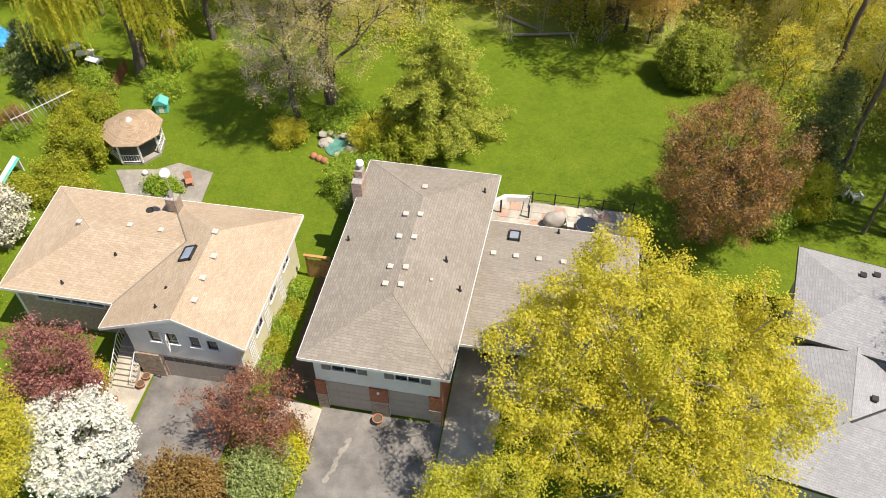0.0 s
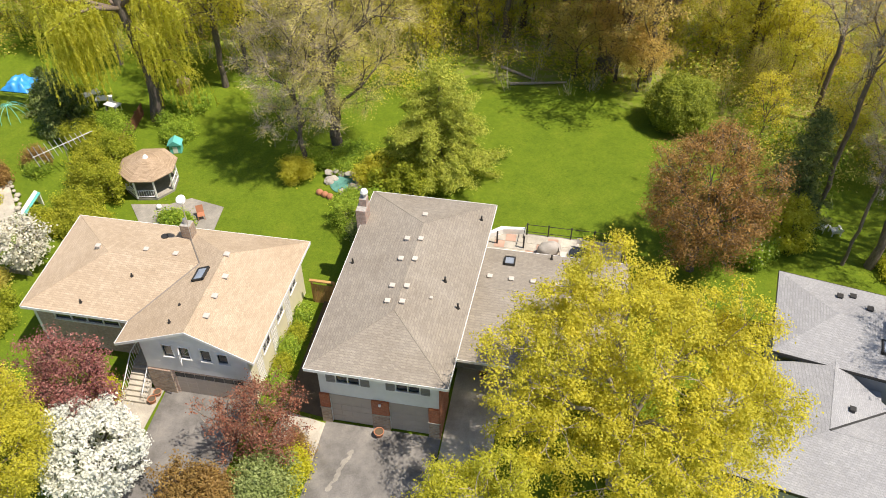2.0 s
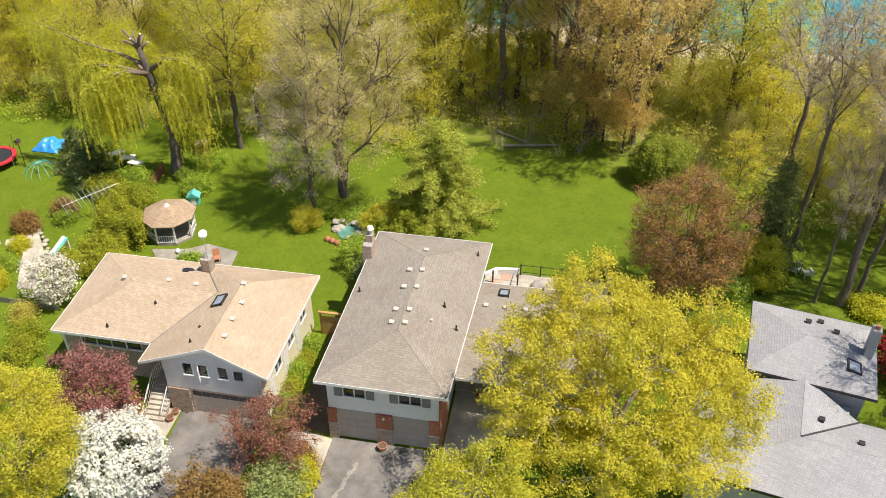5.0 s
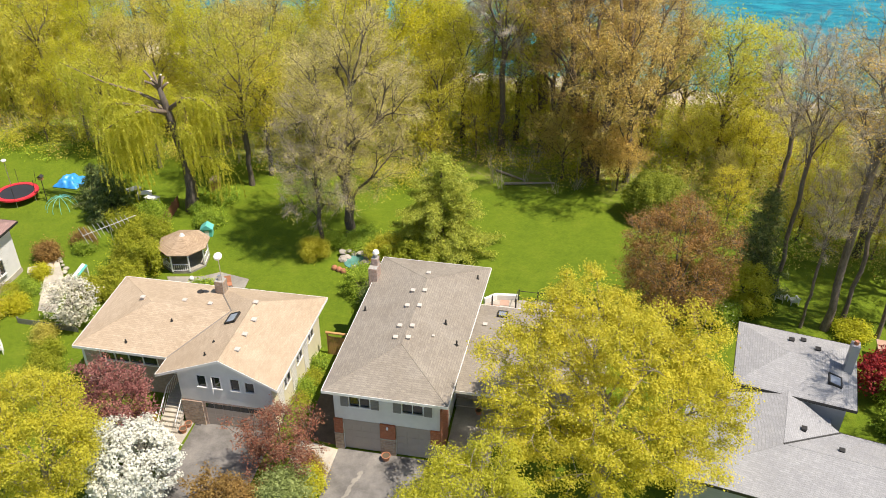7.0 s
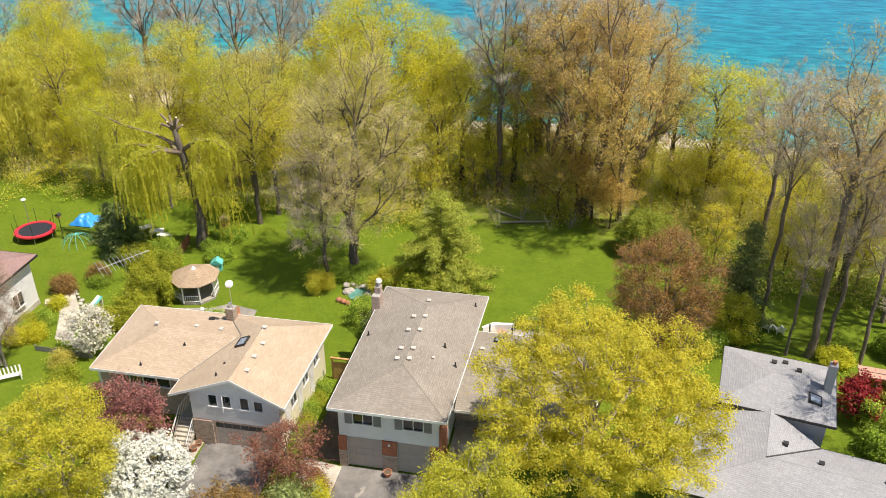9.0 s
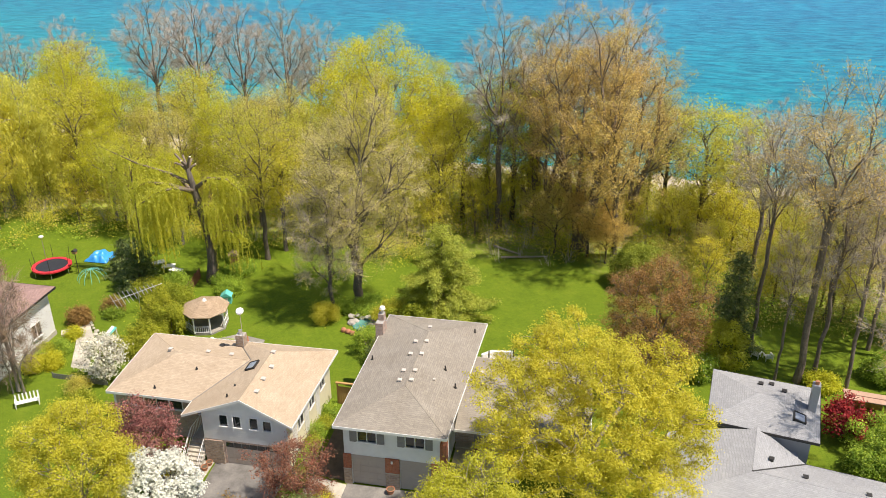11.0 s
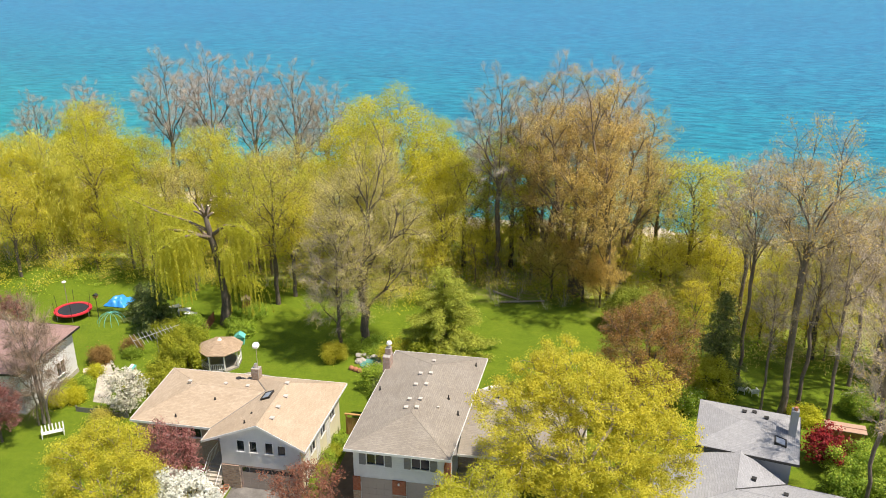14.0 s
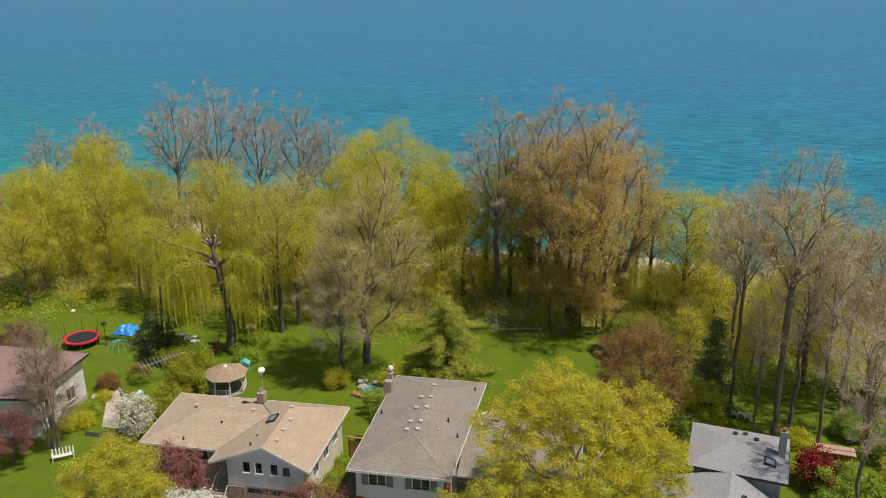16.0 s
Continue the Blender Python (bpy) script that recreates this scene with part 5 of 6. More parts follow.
def swing_dome():
    d = thing("climbing_dome", (-38.2, 27.6, -0.5), 0, "low climbing dome of thin metal bars", "play frame")
    for i in range(6):
        a = i * math.pi / 6
        pts = [(1.6 * math.cos(t) * math.cos(a), 1.6 * math.cos(t) * math.sin(a), 1.25 * math.sin(t)) for t in np.linspace(0, math.pi, 11)]
        bm = bmesh.new()
        for p, q in zip(pts, pts[1:]):
            cyl(p, q, 0.022, n=5, bm=bm)
        part("bar", bm, "teal", d)


def small_things():
    planter((3.5, -0.55, 0.02), 0.3, "terracotta pot standing before the garage pillar")
    planter((-1.5, -1.3, 0.04), 0.28, "terracotta pot on the concrete slab")
    planter((-11.0, -0.7, 0.05), 0.26, "dark pot beside the steps")
    planter((-10.9, -0.1, 0.05), 0.24, "dark pot beside the steps")
    planter((-12.6, -2.0, 0.05), 0.22, "terracotta pot on the landing")
    planter((-12.1, -1.9, 0.05), 0.2, "terracotta pot on the landing")
    planter((9.0, 4.9, 0.05), 0.25, "pale pot in the porch")
    # porch bench
    b = thing("bench", (10.9, 5.0, 0.05), 0, "dark wooden bench in the porch", "bench")
    part("seat", box(-0.7, 0.7, -0.22, 0.22, 0.42, 0.46, 0.01), "shutter", b)
    part("backrest", box(-0.7, 0.7, 0.2, 0.24, 0.5, 0.9, 0.01), "shutter", b)
    for x in (-0.62, 0.62):
        part("leg", box(x - 0.04, x + 0.04, -0.2, 0.22, 0, 0.42), "shutter", b)
    # play house
    p = thing("playhouse", (-20.9, 25.2, -0.5), 15, "small teal plastic playhouse on lawn", "playhouse")
    part("body", box(-0.5, 0.5, -0.4, 0.4, 0, 0.9, 0.03), "teal", p)
    part("roof", slab_up([(-0.62, 0.88), (0.62, 0.88), (0, 1.35)], -0.5, 0.5), "teal", p)
    part("door", box(-0.2, 0.2, -0.415, -0.405, 0.05, 0.7), "white", p)
    # slide by the hedge
    s = thing("slide", (-29.0, 15.6, -0.5), -20, "white and teal plastic board leaning in the garden", "slide")
    bd = box(-0.35, 0.35, -1.1, 1.1, 0, 0.06, 0.02)
    bd.transform(pose(0, 0, 0.7, 28))
    part("board", bd, "white", s)
    st = box(0.12, 0.42, -1.05, 1.12, 0.065, 0.1, 0.02)
    st.transform(pose(0, 0, 0.7, 28))
    part("slide_bed", st, "teal", s, "teal strip")
    for y in (-0.9, 0.9):
        part("leg", box(-0.3, 0.3, y - 0.04, y + 0.04, -0.05, 0.68 + y * 0.53), "white", s)
    # tarpaulin
    t = thing("tarpaulin", (-40.2, 32.6, -0.45), 0, "crumpled bright blue tarpaulin over a pile", "tarpaulin")
    bm = bmesh.new()
    bmesh.ops.create_grid(bm, x_segments=22, y_segments=18, size=1.3)
    for q in bm.verts:
        d = max(abs(q.co.x), abs(q.co.y)) / 1.3
        q.co.z = (1 - d ** 3) * (0.7 + 0.5 * noise.noise(q.co * 1.9)) + 0.04
        q.co.x *= 1.1
    part("sheet", bm, "blue", t, smooth=True)
    # white tables under the willow
    for x, y, a in ((-30.6, 31.0, 20), (-29.3, 30.2, -15), (-32.2, 31.6, 50)):
        q = thing("garden_table", (x, y, -0.5), a, "white plastic garden table under the willow", "table", "white garden tables")
        part("tabletop", box(-0.75, 0.75, -0.45, 0.45, 0.66, 0.71, 0.02), "white", q)
        for u in (-0.6, 0.6):
            for w in (-0.35, 0.35):
                part("leg", box(u - 0.03, u + 0.03, w - 0.03, w + 0.03, -0.05, 0.67), "white", q)
    # lantern on a slim post by the trampoline
    l = thing("garden_lamp", (-45.2, 29.6, -0.5), 0, "white globe lamp on a slim pole", "lamp")
    part("pole", cyl((0, 0, -0.2), (0, 0, 3.6), 0.04, n=6), "metal", l)
    bm = bmesh.new()
    bmesh.ops.create_uvsphere(bm, u_segments=12, v_segments=8, radius=0.28, matrix=Matrix.Translation((0, 0, 3.75)) @ Matrix.Diagonal((1, 1, 0.6, 1)))
    part("shade", bm, "white", l, smooth=True)
    # bird house
    bh = thing("bird_house", (-40.4, 28.4, -0.5), 0, "small wooden bird house on a post", "bird house")
    part("post", cyl((0, 0, -0.2), (0, 0, 2.6), 0.04, n=6), "dark", bh)
    part("body", box(-0.22, 0.22, -0.18, 0.18, 2.6, 2.95), "cedar", bh)
    part("roof", slab_up([(-0.3, 2.93), (0.3, 2.93), (0, 3.15)], -0.25, 0.25), "dark", bh)
    # side gate between the houses
    g = thing("side_gate", (-3.6, 9.6, -0.3), 0, "golden cedar board side gate", "gate")
    for k in range(18):
        part("board", box(k * 0.17, k * 0.17 + 0.15, -0.015, 0.015, 0.05, 1.9), "cedar", g)
    for z in (0.3, 1.6):
        part("rail", box(0, 3.05, 0.016, 0.06, z, z + 0.1), "cedar", g)
    part("arbor_beam", box(-0.2, 1.6, -0.1, 0.1, 2.2, 2.3), "cedar", g, "beam over the gate")
    for x in (-0.1, 1.5):
        part("post", box(x - 0.06, x + 0.06, 0.07, 0.19, -0.2, 2.2), "cedar", g)
    # low dark fence by the blossom tree
    fence_run("garden_fence", (-30.2, 8.6), (-24.6, 8.4), 0.9, "shutter", "low dark timber garden fence")
    fence_run("garden_fence", (-25.4, 22.6), (-26.3, 30.2), 1.3, "fence", "red-brown board fence between the gardens")
    # low shelter beyond the red maple
    ls = thing("wood_shelter", (40.4, 17.1, -0.5), -8, "low garden shelter with a pinkish-brown roof", "shed")
    part("roof", slab_up([(-1.7, 1.35), (1.7, 1.35), (1.7, 1.43), (-1.7, 1.43)], -0.75, 0.75), "pink", ls)
    part("ridge", box(-1.74, 1.74, -0.05, 0.05, 1.434, 1.5, 0.01), "pink", ls)
    part("back_wall", box(-1.55, 1.55, 0.55, 0.6, 0, 1.35), "cedar", ls)
    for x in (-1.5, 1.5):
        for y in (-0.6, 0.5):
            part("post", box(x - 0.05, x + 0.05, y - 0.05, y + 0.05, -0.1, 1.35), "cedar", ls)
    # stones that edge the garden path
    ed = thing("path_edging", (0, 0, -0.3), 0, "row of pale rough stones along the garden path", "edging")
    pick = random.Random(12)
    for k in range(18):
        f = k / 17
        bm = bmesh.new()
        bmesh.ops.create_icosphere(bm, subdivisions=1, radius=pick.uniform(0.18, 0.34))
        for q in bm.verts:
            q.co = q.co * (1 + 0.4 * noise.noise(q.co * 4 + Vector((k, 0, 0))))
            q.co.z *= 0.6
        bm.transform(pose(-27.4 - 5.1 * f ** 1.6 + pick.uniform(-0.15, 0.15), 10.0 + 8.3 * f, 0.06))
        part("stone", bm, "concrete", ed)
    # rocks round the pond
    pd = thing("pond_edge", (-5.2, 23.2, -0.5), 0, "rockery of grey stones round a small pond", "rockery")
    rng = random.Random(4)
    for k in range(22):
        a, rr = rng.uniform(0, 6.28), rng.uniform(0.9, 1.6)
        bm = bmesh.new()
        bmesh.ops.create_icosphere(bm, subdivisions=2, radius=rng.uniform(0.2, 0.42))
        off = Vector((rng.random() * 9, k, 0))
        for q in bm.verts:
            q.co = q.co * (1 + 0.5 * noise.noise(q.co * 3 + off))
            q.co.z *= 0.7
        bm.transform(pose(rr * 1.2 * math.cos(a), rr * math.sin(a), 0.1 + (0.35 if k % 3 == 0 else 0)))
        part("stone", bm, "rock", pd)
    part("pool", cyl((0, 0, 0.0), (0, 0, 0.08), 1.2, n=20), "pond", pd, "small greenish pond")
    for k in range(3):
        bm = bmesh.new()
        bmesh.ops.create_icosphere(bm, subdivisions=2, radius=0.3)
        bm.transform(pose(-1.7 + k * 0.5, -1.5 - 0.2 * k, 0.15))
        part("pot", bm, "terracotta", pd)
    wb = thing("garden_bench", (-29.6, 4.3, 0.0), 35, "white slatted garden bench on grass", "bench")
    for k in range(7):
        part("back_slat", box(-0.9 + k * 0.29, -0.78 + k * 0.29, 0.28, 0.31, 0.4, 1.1), "white", wb)
    for k in range(4):
        part("seat_slat", box(-0.95, 0.95, -0.28 + k * 0.14, -0.18 + k * 0.14, 0.42, 0.45), "white", wb)
    for x in (-0.9, 0.9):
        part("arm", box(x - 0.04, x + 0.04, -0.3, 0.3, 0.65, 0.69), "white", wb)
        for y in (-0.26, 0.26):
            part("leg", box(x - 0.035, x + 0.035, y - 0.035, y + 0.035, -0.1, 0.65), "white", wb)
    # red garden chairs on the flagstones
    rc = thing("garden_chair", (-15.2, 17.0, -0.42), 30, "weathered red slatted garden chair", "chair")
    part("seat", box(-0.28, 0.28, -0.28, 0.28, 0.36, 0.4, 0.01), "terracotta", rc)
    bk = box(-0.28, 0.28, 0, 0.03, 0, 0.6)
    bk.transform(pose(0, 0.27, 0.4, -18))
    part("backrest", bk, "terracotta", rc)
    for x in (-0.25, 0.25):
        for y in (-0.25, 0.25):
            part("leg", box(x - 0.025, x + 0.025, y - 0.025, y + 0.025, 0, 0.37), "terracotta", rc)
    # white ornament ball near the gazebo
    o = thing("garden_globe", (-19.0, 17.5, -0.42), 0, "round white stone ball ornament", "ornament")
    bm = bmesh.new()
    bmesh.ops.create_uvsphere(bm, u_segments=14, v_segments=9, radius=0.22, matrix=Matrix.Translation((0, 0, 0.2)))
    part("ball", bm, "white", o, smooth=True)
    # wooden shed far in the woods and a log
    sh = thing("garden_shed", (-24.0, 34.2, -0.5), 20, "small orange-brown wooden shed behind the willow", "shed")
    part("body", box(-0.5, 0.5, -0.45, 0.45, -0.2, 1.2), "cedar", sh)
    part("roof", slab_up([(-0.62, 1.18), (0.62, 1.18), (0, 1.6)], -0.55, 0.55), "roof_gaz", sh)
    for k, (x, y, a, L) in enumerate(((9.2, 41.5, 12, 5.5), (7.0, 43.0, -30, 4.0), (26.0, 52.0, 40, 6.0))):
        lg = thing("fallen_log", (x, y, -0.4), a, "grey fallen log on the leaf litter", "log")
        part("log", cyl((-L / 2, 0, 0.15), (L / 2, 0, 0.2), 0.16, 0.09, 8), "bark_pale", lg)


gazebo()
trampoline()
garden_chair()
deck()
antenna()
swing_dome()
small_things()


# ---------------------------------------------------------------- trees and shrubs round the houses
def gnd(x, y):
    return (x, y, ground_z(x, y))


tree("maple_tree", gnd(17.5, -1.4), label="large spreading maple in yellow-green spring flower", height=15.6, crown=(7.1, 6.4, 5.6), centre=(0, 0, 9.7), trunk=0.42, tips=980, fork=0.34,
     leaf="leaf_maple", leaves=170, size=0.064, spread=0.28, hollow=0.55, lumpy=0.22, bark="bark_pale", flat=0.7, taper=0.55)
tree("maple_tree_front", gnd(10.6, -9.2), name="maple_tree", label="yellow-green maple beside the driveway", height=10.4, crown=(3.9, 3.4, 3.5), centre=(0, 0, 7.0), trunk=0.25, tips=380, fork=0.4,
     leaf="leaf_maple", leaves=130, size=0.06, spread=0.27, hollow=0.55, lumpy=0.22, bark="bark_pale", flat=0.75, taper=0.55)
tree("maple_tree_left", gnd(-15.0, -9.2), name="maple_tree", label="rounded yellow-green maple at the street side", height=11.3, crown=(3.7, 3.6, 4.0), trunk=0.26, tips=420, fork=0.38,
     leaf="leaf_maple", leaves=150, size=0.058, spread=0.28, hollow=0.58, lumpy=0.16, bark="bark_pale", flat=0.75, taper=0.55)
tree("magnolia", gnd(-11.6, -6.3), label="magnolia covered in white blossom", height=5.6, crown=(3.0, 2.8, 2.7), trunk=0.16, tips=300, fork=0.35, leaf="blossom", leaves=75, size=0.095, spread=0.2, hollow=0.68, lumpy=0.1, bark="bark_dark")
tree("plum_tree", gnd(-14.3, -2.8), label="plum tree with dark purple leaves", height=7.4, crown=(2.9, 2.6, 2.9), trunk=0.16, tips=190, fork=0.35, leaf="leaf_plum", leaves=70, size=0.075, spread=0.27, lumpy=0.34, bark="bark_dark", twigs=6, twig="twig_red", twig_len=0.6)
tree("red_leaf_tree", gnd(-2.9, -2.6), label="small wine-red leaved tree beside the driveway", height=5.0, crown=(2.7, 2.3, 2.0), trunk=0.13, tips=170, fork=0.32, leaf="leaf_redshrub", leaves=55, size=0.065, spread=0.25, lumpy=0.34, bark="bark_dark", twigs=8, twig="twig_red", twig_len=0.6)
shrub("orange_shrub", gnd(-5.3, -6.8), (2.2, 1.9, 1.4), "leaf_bronze", "shrub in bronze-orange bud by the driveway", 150, 90, 0.075)
shrub("juniper", gnd(-1.9, -5.4), (1.7, 1.7, 1.25), "leaf_juniper", "rounded blue-green juniper mound", 150, 110, 0.075, 0.15)
shrub("hedge_shrub", gnd(-0.75, -4.2), (0.8, 1.5, 0.7), "leaf_lime", "clipped yellow-green hedge shrub", 60, 60, 0.1, 0.1)
shrub("low_shrub", gnd(-1.0, -2.5), (0.7, 0.7, 0.45), "leaf_rust", "low bronze shrub by the slab", 30, 40, 0.09)
shrub("low_shrub", gnd(-2.2, -3.6), (1.3, 1.0, 0.6), "leaf_green", "low green shrub between the driveways", 50, 50, 0.1)
shrub("hedge_shrub", gnd(-13.9, -1.3), (0.9, 1.0, 0.9), "leaf_lime", "lime-green shrub beside the steps", 50, 60, 0.1, 0.1)
for k, (x, y) in enumerate(((-3.9, 2.0), (-3.8, 3.3), (-4.0, 4.8), (-3.8, 6.2), (-4.0, 7.9))):
    shrub("border_shrub", gnd(x, y), (0.34, 0.6, 0.3 + 0.1 * (k % 3)), "leaf_herb" if k % 2 else "leaf_green", "bright green border plant against the cream wall", 30, 44, 0.11)
tree("blossom_tree", gnd(-25.3, 9.3), label="small tree in greenish-white blossom", height=4.6, crown=(1.9, 1.9, 2.0), trunk=0.1, tips=110, fork=0.3, leaf="blossom_grey", leaves=36, size=0.1, spread=0.26, lumpy=0.15, bark="bark_brown")
for x, y, a, b, c in ((-22.6, 13.4, 2.0, 1.7, 1.3), (-24.6, 15.2, 1.6, 1.5, 1.3), (-23.6, 18.2, 1.8, 1.8, 1.6), (-25.6, 19.4, 1.7, 1.9, 1.9), (-26.4, 13.2, 1.2, 1.2, 1.0), (-25.0, 22.6, 1.5, 1.6, 1.5)):
    shrub("garden_shrub", gnd(x, y), (a, b, c), "leaf_herb", "loose yellow-green garden shrub", 80, 46, 0.13)
for x, y, a, c, m in ((-31.9, 21.5, 1.0, 0.8, "leaf_rust"), (-31.2, 20.2, 0.8, 0.5, "leaf_green"), (-32.6, 15.6, 0.7, 0.5, "leaf_lime"), (-32.2, 13.0, 0.7, 0.5, "leaf_green"), (-25.0, 4.9, 1.1, 0.7, "leaf_herb"), (-24.2, 3.2, 1.1, 0.7, "leaf_herb"), (-26.5, 6.8, 0.9, 0.7, "leaf_olive"), (-31.4, 10.3, 0.9, 0.7, "leaf_lime")):
    shrub("garden_shrub", gnd(x, y), (a, a, c), m, "small rounded garden shrub", 40, 44, 0.11)
shrub("garden_shrub", gnd(0.2, 22.6), (2.6, 1.9, 1.7), "leaf_herb", "loose yellow-green shrub behind the chimney", 120, 46, 0.14)
shrub("garden_shrub", gnd(-2.4, 23.6), (1.8, 1.6, 1.4), "leaf_yg", "yellow-green shrub by the pond", 80, 46, 0.13)
shrub("garden_shrub", gnd(-9.4, 23.2), (1.3, 1.2, 1.0), "leaf_yg", "rounded shrub round a slim trunk", 60, 46, 0.12)
shrub("garden_shrub", gnd(-3.1, 18.3), (1.9, 1.5, 1.3), "leaf_green", "pale-green open shrub by the house corner", 50, 40, 0.12)
shrub("garden_shrub", gnd(-1.7, 16.8), (1.0, 1.3, 1.5), "leaf_spruce", "dark evergreen shrub at the house corner", 50, 60, 0.12)
for x, y, a, b, c in ((-6.5, 25.6, 1.7, 1.3, 0.5), (-8.6, 25.8, 1.6, 1.2, 0.45), (-5.4, 27.2, 1.4, 1.0, 0.5), (-17.0, 16.2, 1.3, 0.7, 0.35), (-21.6, 27.5, 1.3, 1.8, 0.7), (-23.4, 29.8, 1.4, 1.4, 0.7), (-22.0, 32.0, 1.2, 1.4, 0.6)):
    shrub("ground_plants", gnd(x, y), (a, b, c), "leaf_green", "low leafy green bed plants", 60, 46, 0.13, category="plants")

for x, y, a, c, m in ((-29.6, 25.0, 1.6, 1.0, "leaf_herb"), (-28.0, 23.6, 1.5, 1.3, "leaf_herb"), (-26.9, 26.2, 1.4, 1.2, "leaf_green"), (-33.2, 12.0, 0.8, 0.5, "leaf_herb"), (-32.9, 10.8, 0.7, 0.45, "leaf_green"), (-32.6, 9.4, 0.8, 0.7, "leaf_lime"), (-33.6, 18.2, 1.1, 0.9, "leaf_bronze"), (-1.8, 20.6, 1.2, 0.8, "leaf_green"), (-4.0, 20.8, 1.0, 0.5, "leaf_green")):
    shrub("garden_shrub", gnd(x, y), (a, a * 0.9, c), m, "loose garden shrub in spring leaf", 70, 46, 0.12)

# the two large bare trees behind the tan house
tree("grey_ash", gnd(-7.0, 27.5), label="large bare-limbed ash just breaking into leaf", height=22.5, crown=(6.8, 6.4, 8.4), centre=(0.5, 0, 14.0), trunk=0.5, tips=640, fork=0.34, leaf="leaf_bud", leaves=46, size=0.068, spread=0.45,
     twigs=24, twig="twig_olive", twig_len=1.2, hollow=0.3, lumpy=0.2, bark="bark_dark", taper=0.52)
tree("slim_ash", gnd(-8.9, 24.3), label="slender bare tree with thin upright limbs", height=17.0, crown=(4.3, 4.0, 6.8), trunk=0.22, tips=240, fork=0.42, leaf="leaf_bud", leaves=26, size=0.075, spread=0.4, twigs=34, twig="twig", twig_len=1.1, hollow=0.25, bark="bark_dark", taper=0.55)
lopped_willow(gnd(-24.6, 29.7))
tree("garden_tree", gnd(-20.6, 36.0), label="tall tree with thin yellow-green foliage", height=19.5, crown=(4.2, 4.0, 6.8), trunk=0.28, tips=300, fork=0.55, leaf="leaf_yg", leaves=42, size=0.085, spread=0.5, twigs=9, twig="twig_olive", hollow=0.3, lumpy=0.3, bark="bark_dark")
conifer("white_pine", gnd(2.3, 25.9), 10.4, 4.5, "leaf_pine", "broad soft-needled pine on the lawn", "pine_tree", tiers=19, droop=0.12, cards=120, size=0.095, ragged=0.16, full=0.5)
tree("copper_tree", gnd(22.6, 17.9), label="rust-red leaved ornamental tree", height=12.2, crown=(4.6, 4.2, 5.3), trunk=0.26, tips=620, fork=0.3, leaf="leaf_rust", leaves=62, size=0.068, spread=0.3, hollow=0.42, lumpy=0.16, bark="bark_dark", twigs=8, twig="twig_red", twig_len=0.7, taper=0.55)
shrub("round_cedar", gnd(22.1, 36.9), (2.6, 2.6, 2.5), "leaf_cedar", "large clipped evergreen of round shape", 420, 130, 0.075, 0.12, hollow=0.75, category="shrub")
conifer("dark_spruce", gnd(30.2, 24.6), 10.5, 2.3, "leaf_spruce", "dark narrow spruce by the lawn", "spruce_tree", tiers=17, droop=0.3, cards=34, size=0.14)
shrub("garden_shrub", gnd(29.0, 21.5), (2.2, 1.9, 2.6), "leaf_yg", "tall light-green shrub beside the rust-red tree", 120, 46, 0.14)
shrub("garden_shrub", gnd(27.2, 19.8), (1.7, 1.5, 1.3), "leaf_green", "green shrub with small white flowers", 70, 46, 0.12, flowers=("blossom", 3, 0.06))
shrub("garden_shrub", gnd(37.6, 19.9), (1.6, 1.2, 0.7), "leaf_lime", "bright leafy bed at the foot of a trunk", 60, 46, 0.13)
tree("red_maple", gnd(37.7, 12.9), scale=0.82, label="small maple with scarlet red leaves", height=4.2, crown=(2.1, 2.0, 1.7), trunk=0.1, tips=110, fork=0.3, leaf="leaf_scarlet", leaves=44, size=0.12, spread=0.3, bark="bark_brown")
for x, y, a, c, m in ((39.5, 11.0, 2.2, 1.6, "leaf_green"), (41.5, 8.6, 2.4, 1.7, "leaf_green"), (38.4, 8.4, 1.4, 1.0, "leaf_green"), (44.5, 11.5, 2.4, 2.2, "leaf_olive"), (43.2, 22.2, 1.8, 1.3, "leaf_green"), (46.5, 18.0, 2.4, 2.4, "leaf_green"), (47.5, 13.5, 2.8, 2.6, "leaf_green"), (49.0, 8.5, 2.8, 2.2, "leaf_olive")):
    shrub("garden_shrub", gnd(x, y), (a, a, c), m, "dense green shrub along the garden edge", 90, 46, 0.14)

# tall thin trees on the side lawn
tall = dict(fork=0.6, leaf="leaf_orange", size=0.085, spread=0.5, twig="twig", twig_len=1.15, hollow=0.3, bark="bark_brown", taper=0.55)
tree("tall_ash", gnd(35.7, 20.6), label="tall bare forked tree with rusty buds", height=28.0, crown=(5.6, 5.2, 6.4), trunk=0.3, tips=260, lean=(0.0, 0.01), leaves=34, twigs=36, **tall)
tree("tall_ash_thin", gnd(32.4, 25.0), name="tall_ash", label="tall slender tree still bare", height=25.0, crown=(3.4, 3.2, 6.5), trunk=0.18, tips=150, lean=(-0.01, 0.0), leaves=16, twigs=32, **tall)
tree("tall_ash_side", gnd(37.6, 22.5), name="tall_ash", label="bare leaning tree with thin limbs", height=21.0, crown=(3.6, 3.4, 6.0), trunk=0.18, tips=150, lean=(0.02, 0.02), leaves=12, twigs=34, **tall)
tree("tall_ash_side", gnd(39.8, 20.3), 80, 1.0, "bare leaning tree with thin limbs", name="tall_ash")
tree("tall_ash_thin", gnd(44.0, 21.6), 200, 0.72, "short bare tree at the garden edge", name="tall_ash")
tree("tall_ash_thin", gnd(33.8, 20.5), 120, 0.62, "thin bare sapling on the lawn", name="tall_ash")
tree("tall_ash_side", gnd(43.5, 27.5), 40, 1.0, "bare tall tree behind the lawn", name="tall_ash")
